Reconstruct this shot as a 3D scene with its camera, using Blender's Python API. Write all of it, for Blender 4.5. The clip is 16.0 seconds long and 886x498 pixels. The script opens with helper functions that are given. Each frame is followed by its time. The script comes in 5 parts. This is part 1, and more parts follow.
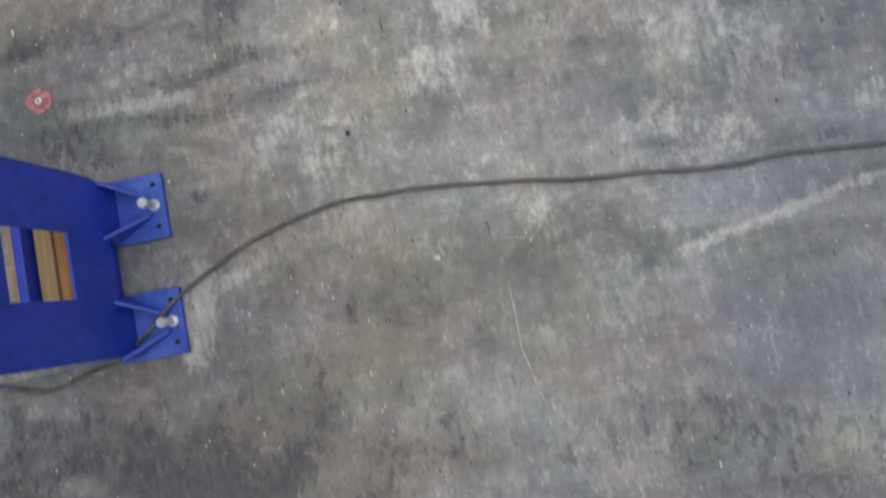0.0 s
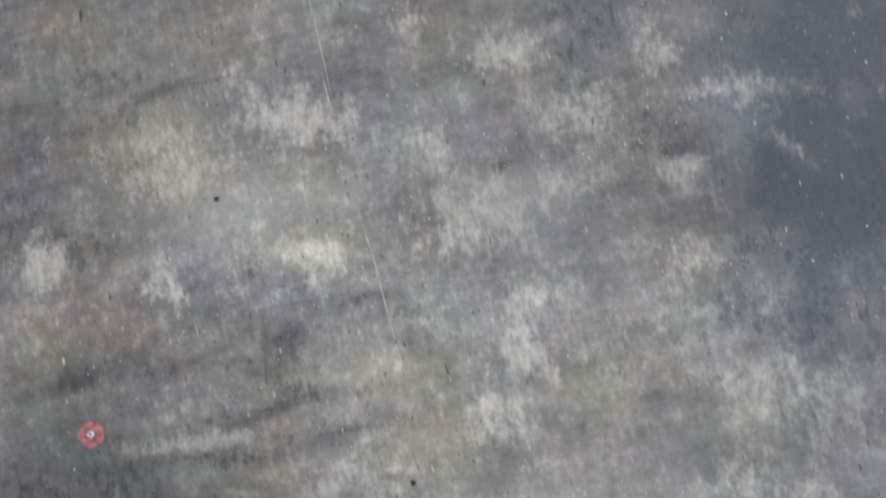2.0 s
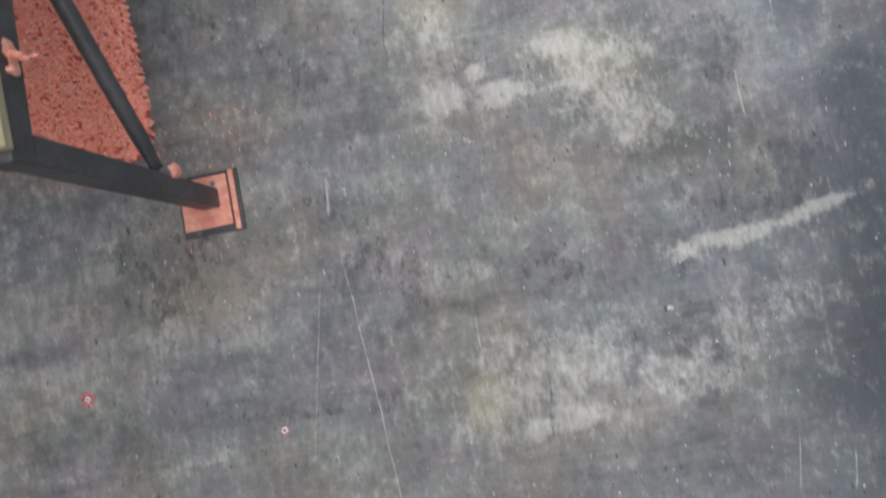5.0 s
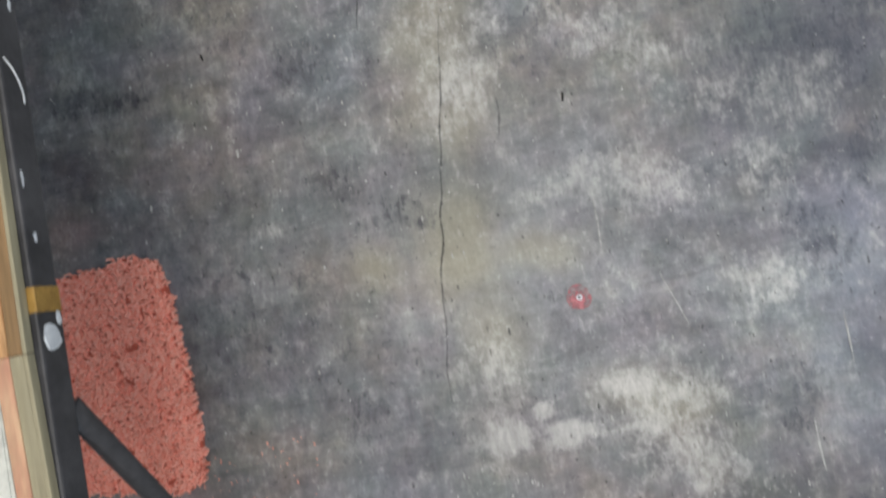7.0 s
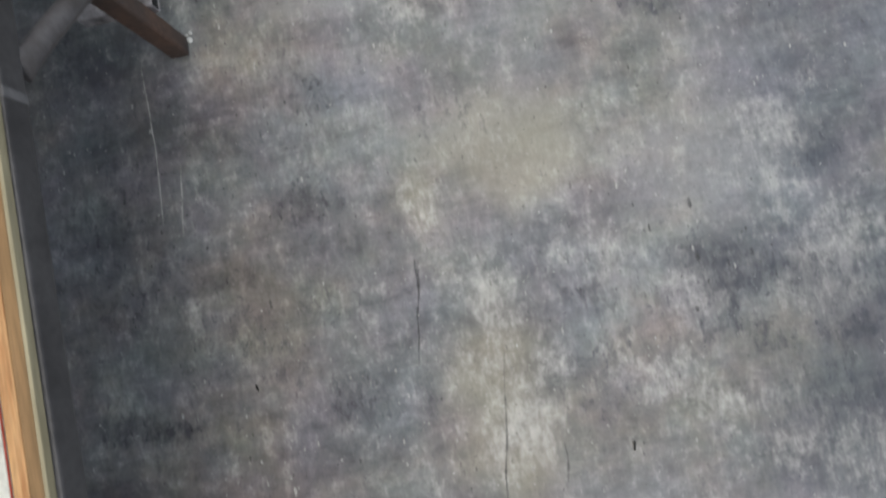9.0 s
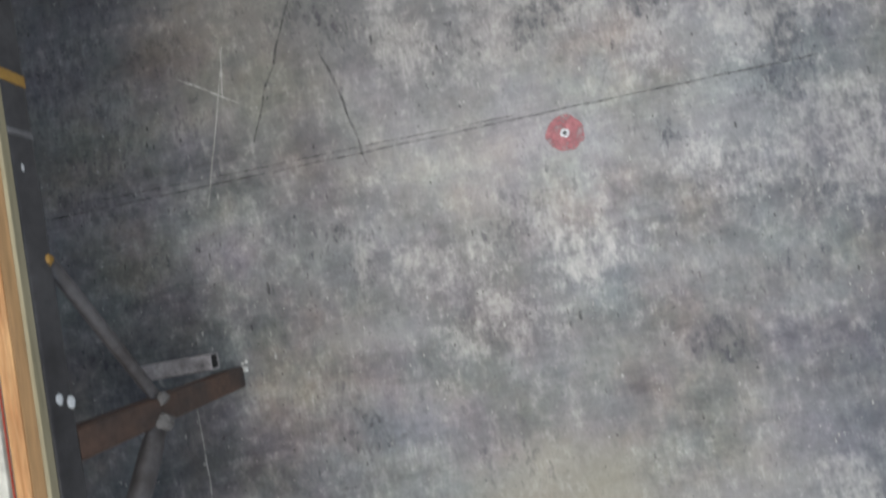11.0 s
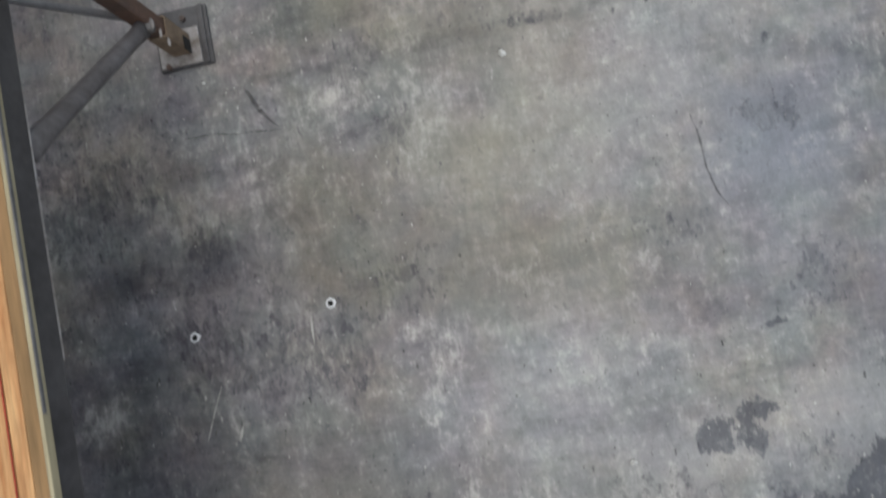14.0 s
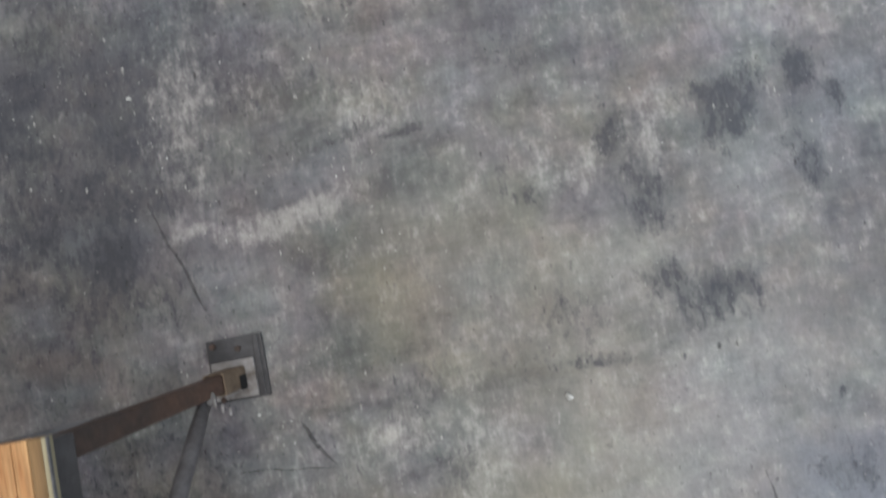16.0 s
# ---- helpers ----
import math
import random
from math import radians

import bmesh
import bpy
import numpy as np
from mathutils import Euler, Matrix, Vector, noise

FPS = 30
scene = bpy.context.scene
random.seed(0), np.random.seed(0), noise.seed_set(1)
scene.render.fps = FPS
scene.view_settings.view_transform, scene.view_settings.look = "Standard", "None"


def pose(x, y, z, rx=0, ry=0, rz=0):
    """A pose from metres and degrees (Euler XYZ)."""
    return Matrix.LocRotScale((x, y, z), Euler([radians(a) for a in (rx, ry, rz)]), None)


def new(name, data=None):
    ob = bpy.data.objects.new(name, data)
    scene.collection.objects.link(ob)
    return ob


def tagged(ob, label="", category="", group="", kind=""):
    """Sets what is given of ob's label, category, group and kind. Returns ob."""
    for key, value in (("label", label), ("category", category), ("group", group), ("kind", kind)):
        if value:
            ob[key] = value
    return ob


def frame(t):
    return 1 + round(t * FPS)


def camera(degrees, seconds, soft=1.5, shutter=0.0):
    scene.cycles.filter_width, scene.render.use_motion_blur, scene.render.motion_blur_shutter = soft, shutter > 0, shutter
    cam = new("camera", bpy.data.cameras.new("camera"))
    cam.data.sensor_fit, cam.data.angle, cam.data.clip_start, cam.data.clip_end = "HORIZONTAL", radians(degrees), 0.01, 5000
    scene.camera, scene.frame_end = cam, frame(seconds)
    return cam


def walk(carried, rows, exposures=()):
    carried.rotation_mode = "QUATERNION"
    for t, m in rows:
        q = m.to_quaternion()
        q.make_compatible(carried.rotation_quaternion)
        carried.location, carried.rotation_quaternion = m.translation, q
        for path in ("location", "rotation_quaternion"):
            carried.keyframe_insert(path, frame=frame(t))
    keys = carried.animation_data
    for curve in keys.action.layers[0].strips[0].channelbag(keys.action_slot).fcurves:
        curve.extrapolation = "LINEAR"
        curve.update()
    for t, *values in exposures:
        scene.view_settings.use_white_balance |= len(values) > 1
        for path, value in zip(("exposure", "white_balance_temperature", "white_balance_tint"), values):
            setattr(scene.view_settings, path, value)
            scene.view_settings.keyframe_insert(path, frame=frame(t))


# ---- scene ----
cam = camera(75.0, 16.0, soft=2.3, shutter=0.4)
PATH = [
    (0.0, 0.0004, 0.0002, 1.6866, 2.707, 4.362, -10.786),
    (0.5, 0.0042, 0.2830, 1.6891, 2.716, 4.336, -10.813),
    (1.0, 0.0013, 0.5390, 1.6914, 2.722, 4.320, -10.836),
    (1.5, -0.0011, 0.7916, 1.6935, 2.724, 4.302, -10.860),
    (2.0, -0.0044, 1.0458, 1.6953, 2.725, 4.289, -10.884),
    (2.5, -0.0062, 1.3001, 1.6970, 2.725, 4.273, -10.908),
    (3.0, -0.0078, 1.5544, 1.6985, 2.721, 4.255, -10.924),
    (3.5, -0.0092, 1.8092, 1.6994, 2.715, 4.236, -10.925),
    (4.0, -0.0102, 2.0652, 1.6997, 2.707, 4.221, -10.917),
    (4.5, -0.0097, 2.3177, 1.7000, 2.698, 4.211, -10.909),
    (5.0, -0.0093, 2.5693, 1.7004, 2.687, 4.207, -10.901),
    (5.5, -0.0092, 2.8207, 1.7007, 2.676, 4.209, -10.895),
    (6.0, -0.0098, 3.0729, 1.7010, 2.664, 4.214, -10.892),
    (6.5, -0.0118, 3.3267, 1.7013, 2.652, 4.223, -10.892),
    (7.0, -0.0108, 3.5843, 1.7014, 2.643, 4.228, -10.897),
    (7.5, -0.0105, 3.8426, 1.7014, 2.635, 4.234, -10.907),
    (8.0, -0.0093, 4.0988, 1.7013, 2.624, 4.236, -10.921),
    (8.5, -0.0084, 4.3558, 1.7013, 2.615, 4.239, -10.938),
    (9.0, -0.0084, 4.6124, 1.7014, 2.605, 4.242, -10.954),
    (9.5, -0.0075, 4.8669, 1.7014, 2.593, 4.246, -10.967),
    (10.0, -0.0070, 5.1241, 1.7014, 2.584, 4.250, -10.978),
    (10.5, -0.0067, 5.3828, 1.7013, 2.574, 4.254, -10.986),
    (11.0, -0.0065, 5.6423, 1.7012, 2.563, 4.256, -10.992),
    (11.5, -0.0063, 5.9024, 1.7011, 2.552, 4.253, -10.996),
    (12.0, -0.0059, 6.1595, 1.7010, 2.537, 4.243, -10.998),
    (12.5, -0.0050, 6.4168, 1.7011, 2.522, 4.225, -10.998),
    (13.0, -0.0036, 6.6729, 1.7013, 2.506, 4.201, -10.992),
    (13.5, -0.0025, 6.9297, 1.7018, 2.490, 4.175, -10.978),
    (14.0, -0.0028, 7.1889, 1.7026, 2.479, 4.153, -10.959),
    (14.5, -0.0021, 7.4461, 1.7034, 2.468, 4.129, -10.938),
    (15.0, -0.0017, 7.7041, 1.7041, 2.460, 4.108, -10.918),
    (15.5, -0.0006, 7.9612, 1.7046, 2.452, 4.088, -10.901),
    (16.0, -0.0002, 8.2188, 1.7051, 2.446, 4.070, -10.885),
]
walk(cam, [(t, pose(x, y, z, rx, ry, rz)) for t, x, y, z, rx, ry, rz in PATH])

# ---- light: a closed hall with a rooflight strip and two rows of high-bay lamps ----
HALL_X0, HALL_X1, HALL_Y0, HALL_Y1, HALL_Z = -9.0, 9.0, -9.0, 18.0, 7.0
world = bpy.data.worlds.new("hall_air")
scene.world = world
world.use_nodes = True
world.node_tree.nodes["Background"].inputs[0].default_value = (0.5, 0.55, 0.62, 1)
world.node_tree.nodes["Background"].inputs[1].default_value = 0.05


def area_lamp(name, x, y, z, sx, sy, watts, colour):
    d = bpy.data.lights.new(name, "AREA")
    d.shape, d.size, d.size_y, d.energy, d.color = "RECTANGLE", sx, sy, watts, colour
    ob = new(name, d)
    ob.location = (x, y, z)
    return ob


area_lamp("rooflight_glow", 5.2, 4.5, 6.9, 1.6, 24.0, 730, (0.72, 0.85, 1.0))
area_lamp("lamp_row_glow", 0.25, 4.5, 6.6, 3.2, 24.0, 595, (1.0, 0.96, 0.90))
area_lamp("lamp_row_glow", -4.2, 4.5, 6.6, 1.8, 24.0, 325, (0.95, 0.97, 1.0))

# ---- materials ----


def mat(name):
    m = bpy.data.materials.new(name)
    m.use_nodes = True
    return m, m.node_tree, m.node_tree.nodes["Principled BSDF"]


def node(nt, kind, **kw):
    n = nt.nodes.new(kind)
    for key, value in kw.items():
        if key == "op":
            n.operation = value
        elif key == "blend":
            n.blend_type = value
        elif key == "data":
            n.data_type = value
        else:
            n.inputs[key].default_value = value
    return n


def noise_of(nt, scale, detail=4.0, rough=0.6, stretch=None, offset=0.0, warp=0.0):
    tc = nt.nodes.new("ShaderNodeTexCoord")
    mp = nt.nodes.new("ShaderNodeMapping")
    mp.inputs["Location"].default_value = (offset, offset * 0.7, 0)
    if stretch:
        mp.inputs["Scale"].default_value = stretch
    nt.links.new(tc.outputs["Object"], mp.inputs["Vector"])
    n = node(nt, "ShaderNodeTexNoise", Scale=scale, Detail=detail, Roughness=rough, Distortion=warp)
    nt.links.new(mp.outputs["Vector"], n.inputs["Vector"])
    return n.outputs["Fac"]


def ramp(nt, fac, *stops):
    r = nt.nodes.new("ShaderNodeValToRGB")
    els = r.color_ramp.elements
    while len(els) < len(stops):
        els.new(0.5)
    for e, (p, c) in zip(els, stops):
        e.position = p
        e.color = (c, c, c, 1) if isinstance(c, (int, float)) else (*c, 1)
    nt.links.new(fac, r.inputs["Fac"])
    return r.outputs["Color"]


def math_op(nt, op, a, b):
    n = node(nt, "ShaderNodeMath", op=op)
    for i, v in enumerate((a, b)):
        if isinstance(v, (int, float)):
            n.inputs[i].default_value = v
        else:
            nt.links.new(v, n.inputs[i])
    return n.outputs[0]


def mix(nt, fac, a, b, blend="MIX"):
    n = node(nt, "ShaderNodeMix", data="RGBA", blend=blend)
    for i, v in ((0, fac), (6, a), (7, b)):
        if isinstance(v, tuple):
            n.inputs[i].default_value = (*v, 1)
        elif isinstance(v, (int, float)):
            n.inputs[i].default_value = v
        else:
            nt.links.new(v, n.inputs[i])
    return n.outputs[2]


def bump(nt, bsdf, height, strength, distance):
    b = node(nt, "ShaderNodeBump", Strength=strength, Distance=distance)
    nt.links.new(height, b.inputs["Height"])
    nt.links.new(b.outputs["Normal"], bsdf.inputs["Normal"])


def simple(name, dark, light, scale, rough, metal=0.0, stretch=None, relief=0.2, grain=None):
    """A surface that varies between two colours at two scales, with fine relief."""
    m, nt, p = mat(name)
    big = ramp(nt, noise_of(nt, scale, 5, 0.6, stretch), (0.3, dark), (0.7, light))
    fine = ramp(nt, noise_of(nt, grain or scale * 9, 3, 0.6, stretch, 3.1), (0.25, 0.72), (0.7, 1.12))
    nt.links.new(mix(nt, 1.0, big, fine, "MULTIPLY"), p.inputs["Base Color"])
    p.inputs["Roughness"].default_value, p.inputs["Metallic"].default_value = rough, metal
    bump(nt, p, noise_of(nt, (grain or scale * 9) * 1.5, 3, 0.6, stretch), relief, 0.003)
    return m


def concrete():
    m, nt, p = mat("worn_concrete")

    def layer(name):
        n = nt.nodes.new("ShaderNodeAttribute")
        n.attribute_name = name
        return n.outputs["Fac"]

    def add(*terms):
        """Sum of (value, weight) terms."""
        total = None
        for value, weight in terms:
            t = math_op(nt, "MULTIPLY", value, weight)
            total = t if total is None else math_op(nt, "ADD", total, t)
        return total

    def times(a, b):
        return math_op(nt, "MULTIPLY", a, b)

    def between(value, low, high):
        n = nt.nodes.new("ShaderNodeMapRange")
        n.interpolation_type = "SMOOTHSTEP"
        nt.links.new(value, n.inputs[0])
        n.inputs[1].default_value, n.inputs[2].default_value = low, high
        return n.outputs[0]

    pale, dark, warm, blue, rust, pink, bleach, coat, slate, wash = (layer(k) for k in ("pale", "dark", "warm", "blue", "rust", "pink", "bleach", "coat", "slate", "wash"))
    hue = noise_of(nt, 2.3, 6, 0.62, None, 31.0)
    hue2 = noise_of(nt, 4.1, 5, 0.6, None, 41.0)
    broad = noise_of(nt, 1.3, 4, 0.6)
    patch = noise_of(nt, 5.0, 9, 0.70, (1.0, 0.9, 1.0), 2.0, 0.35)
    flake = noise_of(nt, 19.0, 8, 0.74, (1.1, 0.85, 1.0), 6.0)
    flake2 = noise_of(nt, 24.0, 8, 0.75, (1.35, 0.7, 1.0), 11.0)
    wipe = noise_of(nt, 2.2, 7, 0.70, (0.8, 3.6, 1.0), 4.0, 0.5)
    drag = noise_of(nt, 3.0, 6, 0.70, (5.0, 1.1, 1.0), 8.0, 0.6)
    dab = noise_of(nt, 30.0, 6, 0.70, (1.7, 0.55, 1.0), 17.0)
    fleck = noise_of(nt, 44.0, 5, 0.66, (1.5, 0.6, 1.0), 23.0)
    grit = noise_of(nt, 120.0, 4, 0.7, (1.25, 0.7, 1.0), 9.0)
    # ground tone: cement paste, broadly clouded, with sweeps across and drags along the aisle
    tone = add((broad, 0.30), (patch, 0.30), (wipe, 0.30), (drag, 0.13), (flake, 0.29))
    c = ramp(nt, tone, (0.57, FLOOR_LOW), (0.66, FLOOR_MID), (0.755, FLOOR_HIGH))
    c = mix(nt, 1.0, c, ramp(nt, hue, (0.34, (1.09, 1.01, 0.89)), (0.5, (1.0, 1.0, 1.0)), (0.66, (0.95, 0.99, 1.07))), "MULTIPLY")
    c = mix(nt, 1.0, c, ramp(nt, hue2, (0.36, (0.95, 1.025, 0.98)), (0.64, (1.05, 0.98, 1.02))), "MULTIPLY")
    c = mix(nt, times(between(bleach, 0.05, 1.1), 0.42), c, (0.34, 0.335, 0.335))
    c = mix(nt, times(between(add((warm, 0.8), (patch, 0.5), (broad, 0.25), (flake, 0.3)), 0.50, 1.60), 0.66), c, WARM_STAIN)
    c = mix(nt, times(between(add((blue, 0.7), (patch, 0.5)), 0.35, 1.1), 0.5), c, BLUE_STAIN)
    c = mix(nt, times(between(add((rust, 0.8), (flake, 0.5)), 0.45, 1.2), 0.6), c, (0.15, 0.108, 0.09))
    c = mix(nt, times(between(add((pink, 0.8), (flake, 0.5)), 0.4, 1.2), 0.55), c, (0.42, 0.25, 0.24))
    # soft cores of the stains, then their flaking, ragged skins
    c = mix(nt, times(between(add((dark, 1.0), (patch, 2.0), (flake2, 1.5)), 2.0, 3.6), 0.30), c, DARK_STAIN)
    c = mix(nt, times(between(add((slate, 1.0), (patch, 0.5), (flake2, 0.3)), 0.45, 1.35), 0.80), c, (0.050, 0.053, 0.068))
    c = mix(nt, times(between(add((dark, 0.55), (flake2, 3.0), (dab, 3.2), (patch, 0.6)), 4.05, 4.40), 0.72), c, DARK_STAIN)
    solid = between(add((coat, 0.95), (flake2, 2.0), (fleck, 2.2), (patch, 0.8), (dab, 1.0)), 3.72, 4.02)
    c = mix(nt, times(solid, 0.80), c, mix(nt, between(patch, 0.35, 0.7), (0.026, 0.027, 0.036), (0.075, 0.078, 0.092)))
    c = mix(nt, times(between(add((pale, 0.9), (flake, 2.4), (fleck, 1.4), (patch, 0.8), (drag, 0.6), (dab, 0.8)), 3.0, 4.9), 0.55), c, PALE_STAIN)
    skin = between(add((flake2, 0.62), (patch, 0.25), (wipe, 0.13), (dark, 0.085), (pale, -0.03)), 0.545, 0.615)
    c = mix(nt, times(skin, DARK_GAIN), c, DARK_STAIN)
    worn = between(add((flake, 0.46), (fleck, 0.24), (patch, 0.14), (drag, 0.16), (pale, 0.070), (dark, -0.04)), 0.515, 0.645)
    c = mix(nt, times(worn, PALE_GAIN), c, PALE_STAIN)
    speck = between(add((noise_of(nt, 75.0, 3, 0.6, (1.2, 0.7, 1), 14.0), 1.0), (pale, 0.02)), 0.66, 0.71)
    c = mix(nt, times(speck, 0.4), c, PALE_STAIN)
    pit = between(noise_of(nt, 60.0, 4, 0.65, (1.15, 0.75, 1), 21.0), 0.36, 0.29)
    c = mix(nt, times(pit, 0.55), c, (0.03, 0.03, 0.033))
    c = mix(nt, 1.0, c, ramp(nt, flake2, (0.3, FINE_LOW), (0.7, FINE_HIGH)), "MULTIPLY")
    c = mix(nt, 1.0, c, mix(nt, between(add((broad, 1.2), (patch, 0.8), (pale, 0.14), (dark, 0.12), (bleach, -0.4)), 0.85, 1.25), (1.0, 1.0, 1.0), ramp(nt, dab, (0.32, 0.78), (0.5, 0.98), (0.68, 1.22))), "MULTIPLY")
    c = mix(nt, 1.0, c, ramp(nt, fleck, (0.32, 0.93), (0.68, 1.07)), "MULTIPLY")
    c = mix(nt, 1.0, c, ramp(nt, grit, (0.3, 0.93), (0.7, 1.07)), "MULTIPLY")
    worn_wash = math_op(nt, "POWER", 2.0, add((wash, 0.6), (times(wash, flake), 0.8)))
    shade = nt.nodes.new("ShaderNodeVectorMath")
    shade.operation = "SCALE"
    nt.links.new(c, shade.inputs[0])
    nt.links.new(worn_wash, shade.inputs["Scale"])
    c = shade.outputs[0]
    p.inputs["Specular IOR Level"].default_value = 0.42
    nt.links.new(c, p.inputs["Base Color"])
    nt.links.new(add((ramp(nt, flake, (0.35, 0.36), (0.65, 0.52)), 1.0), (skin, -0.06)), p.inputs["Roughness"])
    bump(nt, p, add((flake, 1.0), (grit, 0.35), (worn, 0.12), (skin, 0.1)), 0.22, 0.004)
    return m


FLOOR_LOW, FLOOR_MID, FLOOR_HIGH = (0.098, 0.096, 0.102), (0.182, 0.177, 0.180), (0.295, 0.285, 0.278)
WARM_STAIN, BLUE_STAIN = (0.31, 0.282, 0.195), (0.155, 0.172, 0.218)
DARK_STAIN, PALE_STAIN = (0.040, 0.040, 0.050), (0.49, 0.468, 0.44)
DARK_GAIN, PALE_GAIN, FINE_LOW, FINE_HIGH = 0.44, 0.36, 0.85, 1.15
CONCRETE = concrete()


def tufts(name, low, high):
    """Fibre that differs from tuft to tuft."""
    m, nt, p = mat(name)
    g = nt.nodes.new("ShaderNodeNewGeometry")
    one = ramp(nt, g.outputs["Random Per Island"], (0.0, low), (1.0, high))
    patchy = ramp(nt, noise_of(nt, 9.0, 4, 0.6), (0.3, 0.97), (0.7, 1.0))
    nt.links.new(mix(nt, 1.0, one, patchy, "MULTIPLY"), p.inputs["Base Color"])
    p.inputs["Roughness"].default_value = 0.9
    p.inputs["Specular IOR Level"].default_value = 0.02
    return m


def worn_film(name, colour, light, low, high):
    """A thin coat worn through to the ground beneath it."""
    m, nt, p = mat(name)
    nt.links.new(ramp(nt, noise_of(nt, 40.0, 4, 0.6), (0.3, colour), (0.7, light)), p.inputs["Base Color"])
    p.inputs["Roughness"].default_value = 0.75
    cover = noise_of(nt, 28.0, 7, 0.72, None, 3.0)
    nt.links.new(ramp(nt, cover, (low, 0.0), (high, 1.0)), p.inputs["Alpha"])
    return m

BLUE = simple("blue_enamel", (0.010, 0.030, 0.29), (0.018, 0.048, 0.41), 3.0, 0.42, relief=0.05)
BLUE_DUSTY = simple("dusty_blue_enamel", (0.016, 0.050, 0.33), (0.060, 0.115, 0.44), 9.0, 0.5, relief=0.1)
BLUE_WORN = simple("chipped_blue_edge", (0.05, 0.07, 0.3), (0.30, 0.31, 0.36), 14.0, 0.5)
ZINC = simple("zinc_plated_steel", (0.55, 0.55, 0.56), (0.78, 0.78, 0.78), 30.0, 0.35, 0.7)
TUBE = simple("whitish_scuffed_steel", (0.12, 0.11, 0.112), (0.46, 0.43, 0.44), 26.0, 0.6, relief=0.3)
SHOE = simple("rust_flecked_zinc", (0.14, 0.115, 0.10), (0.42, 0.41, 0.41), 22.0, 0.6, relief=0.3)
DARK_STEEL = simple("dark_primed_steel", (0.032, 0.031, 0.034), (0.085, 0.082, 0.086), 6.0, 0.45, relief=0.2)
TAN_RUST = simple("tan_surface_rust", (0.10, 0.070, 0.048), (0.24, 0.175, 0.12), 12.0, 0.75, relief=0.3)
BRACE_STEEL = simple("worn_brace_paint", (0.050, 0.043, 0.042), (0.155, 0.148, 0.155), 9.0, 0.5, relief=0.25)
WELD = simple("dull_weld", (0.06, 0.055, 0.052), (0.20, 0.19, 0.185), 30.0, 0.6, relief=0.4)
RUSTY = simple("rusty_steel", (0.045, 0.038, 0.036), (0.135, 0.075, 0.052), 7.0, 0.65, relief=0.3)
GREY_STEEL = simple("scuffed_grey_steel", (0.07, 0.07, 0.075), (0.20, 0.195, 0.20), 8.0, 0.5, relief=0.2)
SALMON = simple("salmon_overspray", (0.66, 0.20, 0.14), (0.84, 0.42, 0.33), 26.0, 0.75, relief=0.3)
SHAG = tufts("salmon_fibre", (1.0, 0.36, 0.26), (1.0, 0.52, 0.41))
MAT_BACKING = tufts("mat_backing", (0.50, 0.12, 0.08), (0.56, 0.15, 0.10))
PINE = simple("pine_board", (0.40, 0.17, 0.06), (0.68, 0.41, 0.19), 5.0, 0.6, stretch=(16, 1.3, 16), relief=0.2, grain=14)
SPRAYED_WOOD = simple("oversprayed_timber", (0.55, 0.26, 0.17), (0.60, 0.40, 0.24), 7.0, 0.7, stretch=(6, 1.2, 6), relief=0.2, grain=9)
OLD_WOOD = simple("weathered_packing_wood", (0.20, 0.125, 0.055), (0.33, 0.22, 0.11), 4.0, 0.7, stretch=(14, 0.8, 14), relief=0.2, grain=9)
PALE_WOOD = simple("pale_timber", (0.29, 0.25, 0.155), (0.42, 0.37, 0.245), 5.0, 0.65, stretch=(12, 0.7, 12), relief=0.2, grain=9)
BROWN_WOOD = simple("brown_timber", (0.20, 0.12, 0.05), (0.34, 0.20, 0.09), 5.0, 0.65, stretch=(12, 0.8, 12), relief=0.2, grain=9)
RED_WOOD = simple("reddish_timber", (0.15, 0.065, 0.022), (0.30, 0.14, 0.05), 5.0, 0.65, stretch=(12, 0.8, 12), relief=0.2, grain=9)
WHITE_PANEL = simple("white_panel", (0.56, 0.55, 0.48), (0.70, 0.69, 0.62), 7.0, 0.5, relief=0.05)
RED_LINE = simple("red_pencil", (0.30, 0.04, 0.02), (0.45, 0.07, 0.04), 40.0, 0.7)
RUBBER = simple("cable_rubber", (0.052, 0.050, 0.050), (0.125, 0.12, 0.115), 18.0, 0.55)
TAPE = simple("ochre_tape", (0.28, 0.15, 0.03), (0.45, 0.26, 0.06), 25.0, 0.5)
WHITE_PAINT = simple("white_paint", (0.62, 0.64, 0.66), (0.82, 0.83, 0.84), 40.0, 0.55)
RED_PAINT = worn_film("red_marking_paint", (0.40, 0.13, 0.145), (0.52, 0.21, 0.22), 0.28, 0.60)
FADED_RED = worn_film("faded_red_paint", (0.40, 0.13, 0.145), (0.54, 0.2, 0.21), 0.38, 0.58)
BLACK = simple("dark_hollow", (0.008, 0.008, 0.008), (0.018, 0.017, 0.016), 20.0, 0.9)
SCRATCH = worn_film("scratched_cement", (0.30, 0.29, 0.27), (0.52, 0.51, 0.48), 0.22, 0.50)
CRACK = worn_film("dirt_in_crack", (0.06, 0.06, 0.062), (0.11, 0.11, 0.11), 0.36, 0.70)
JOINT = worn_film("joint_filler", (0.06, 0.06, 0.065), (0.12, 0.118, 0.12), 0.36, 0.75)
CHIP = simple("white_crumb", (0.38, 0.38, 0.36), (0.72, 0.72, 0.69), 50.0, 0.8)
PLASTER = simple("hall_wall_paint", (0.50, 0.50, 0.49), (0.60, 0.60, 0.58), 1.0, 0.8)
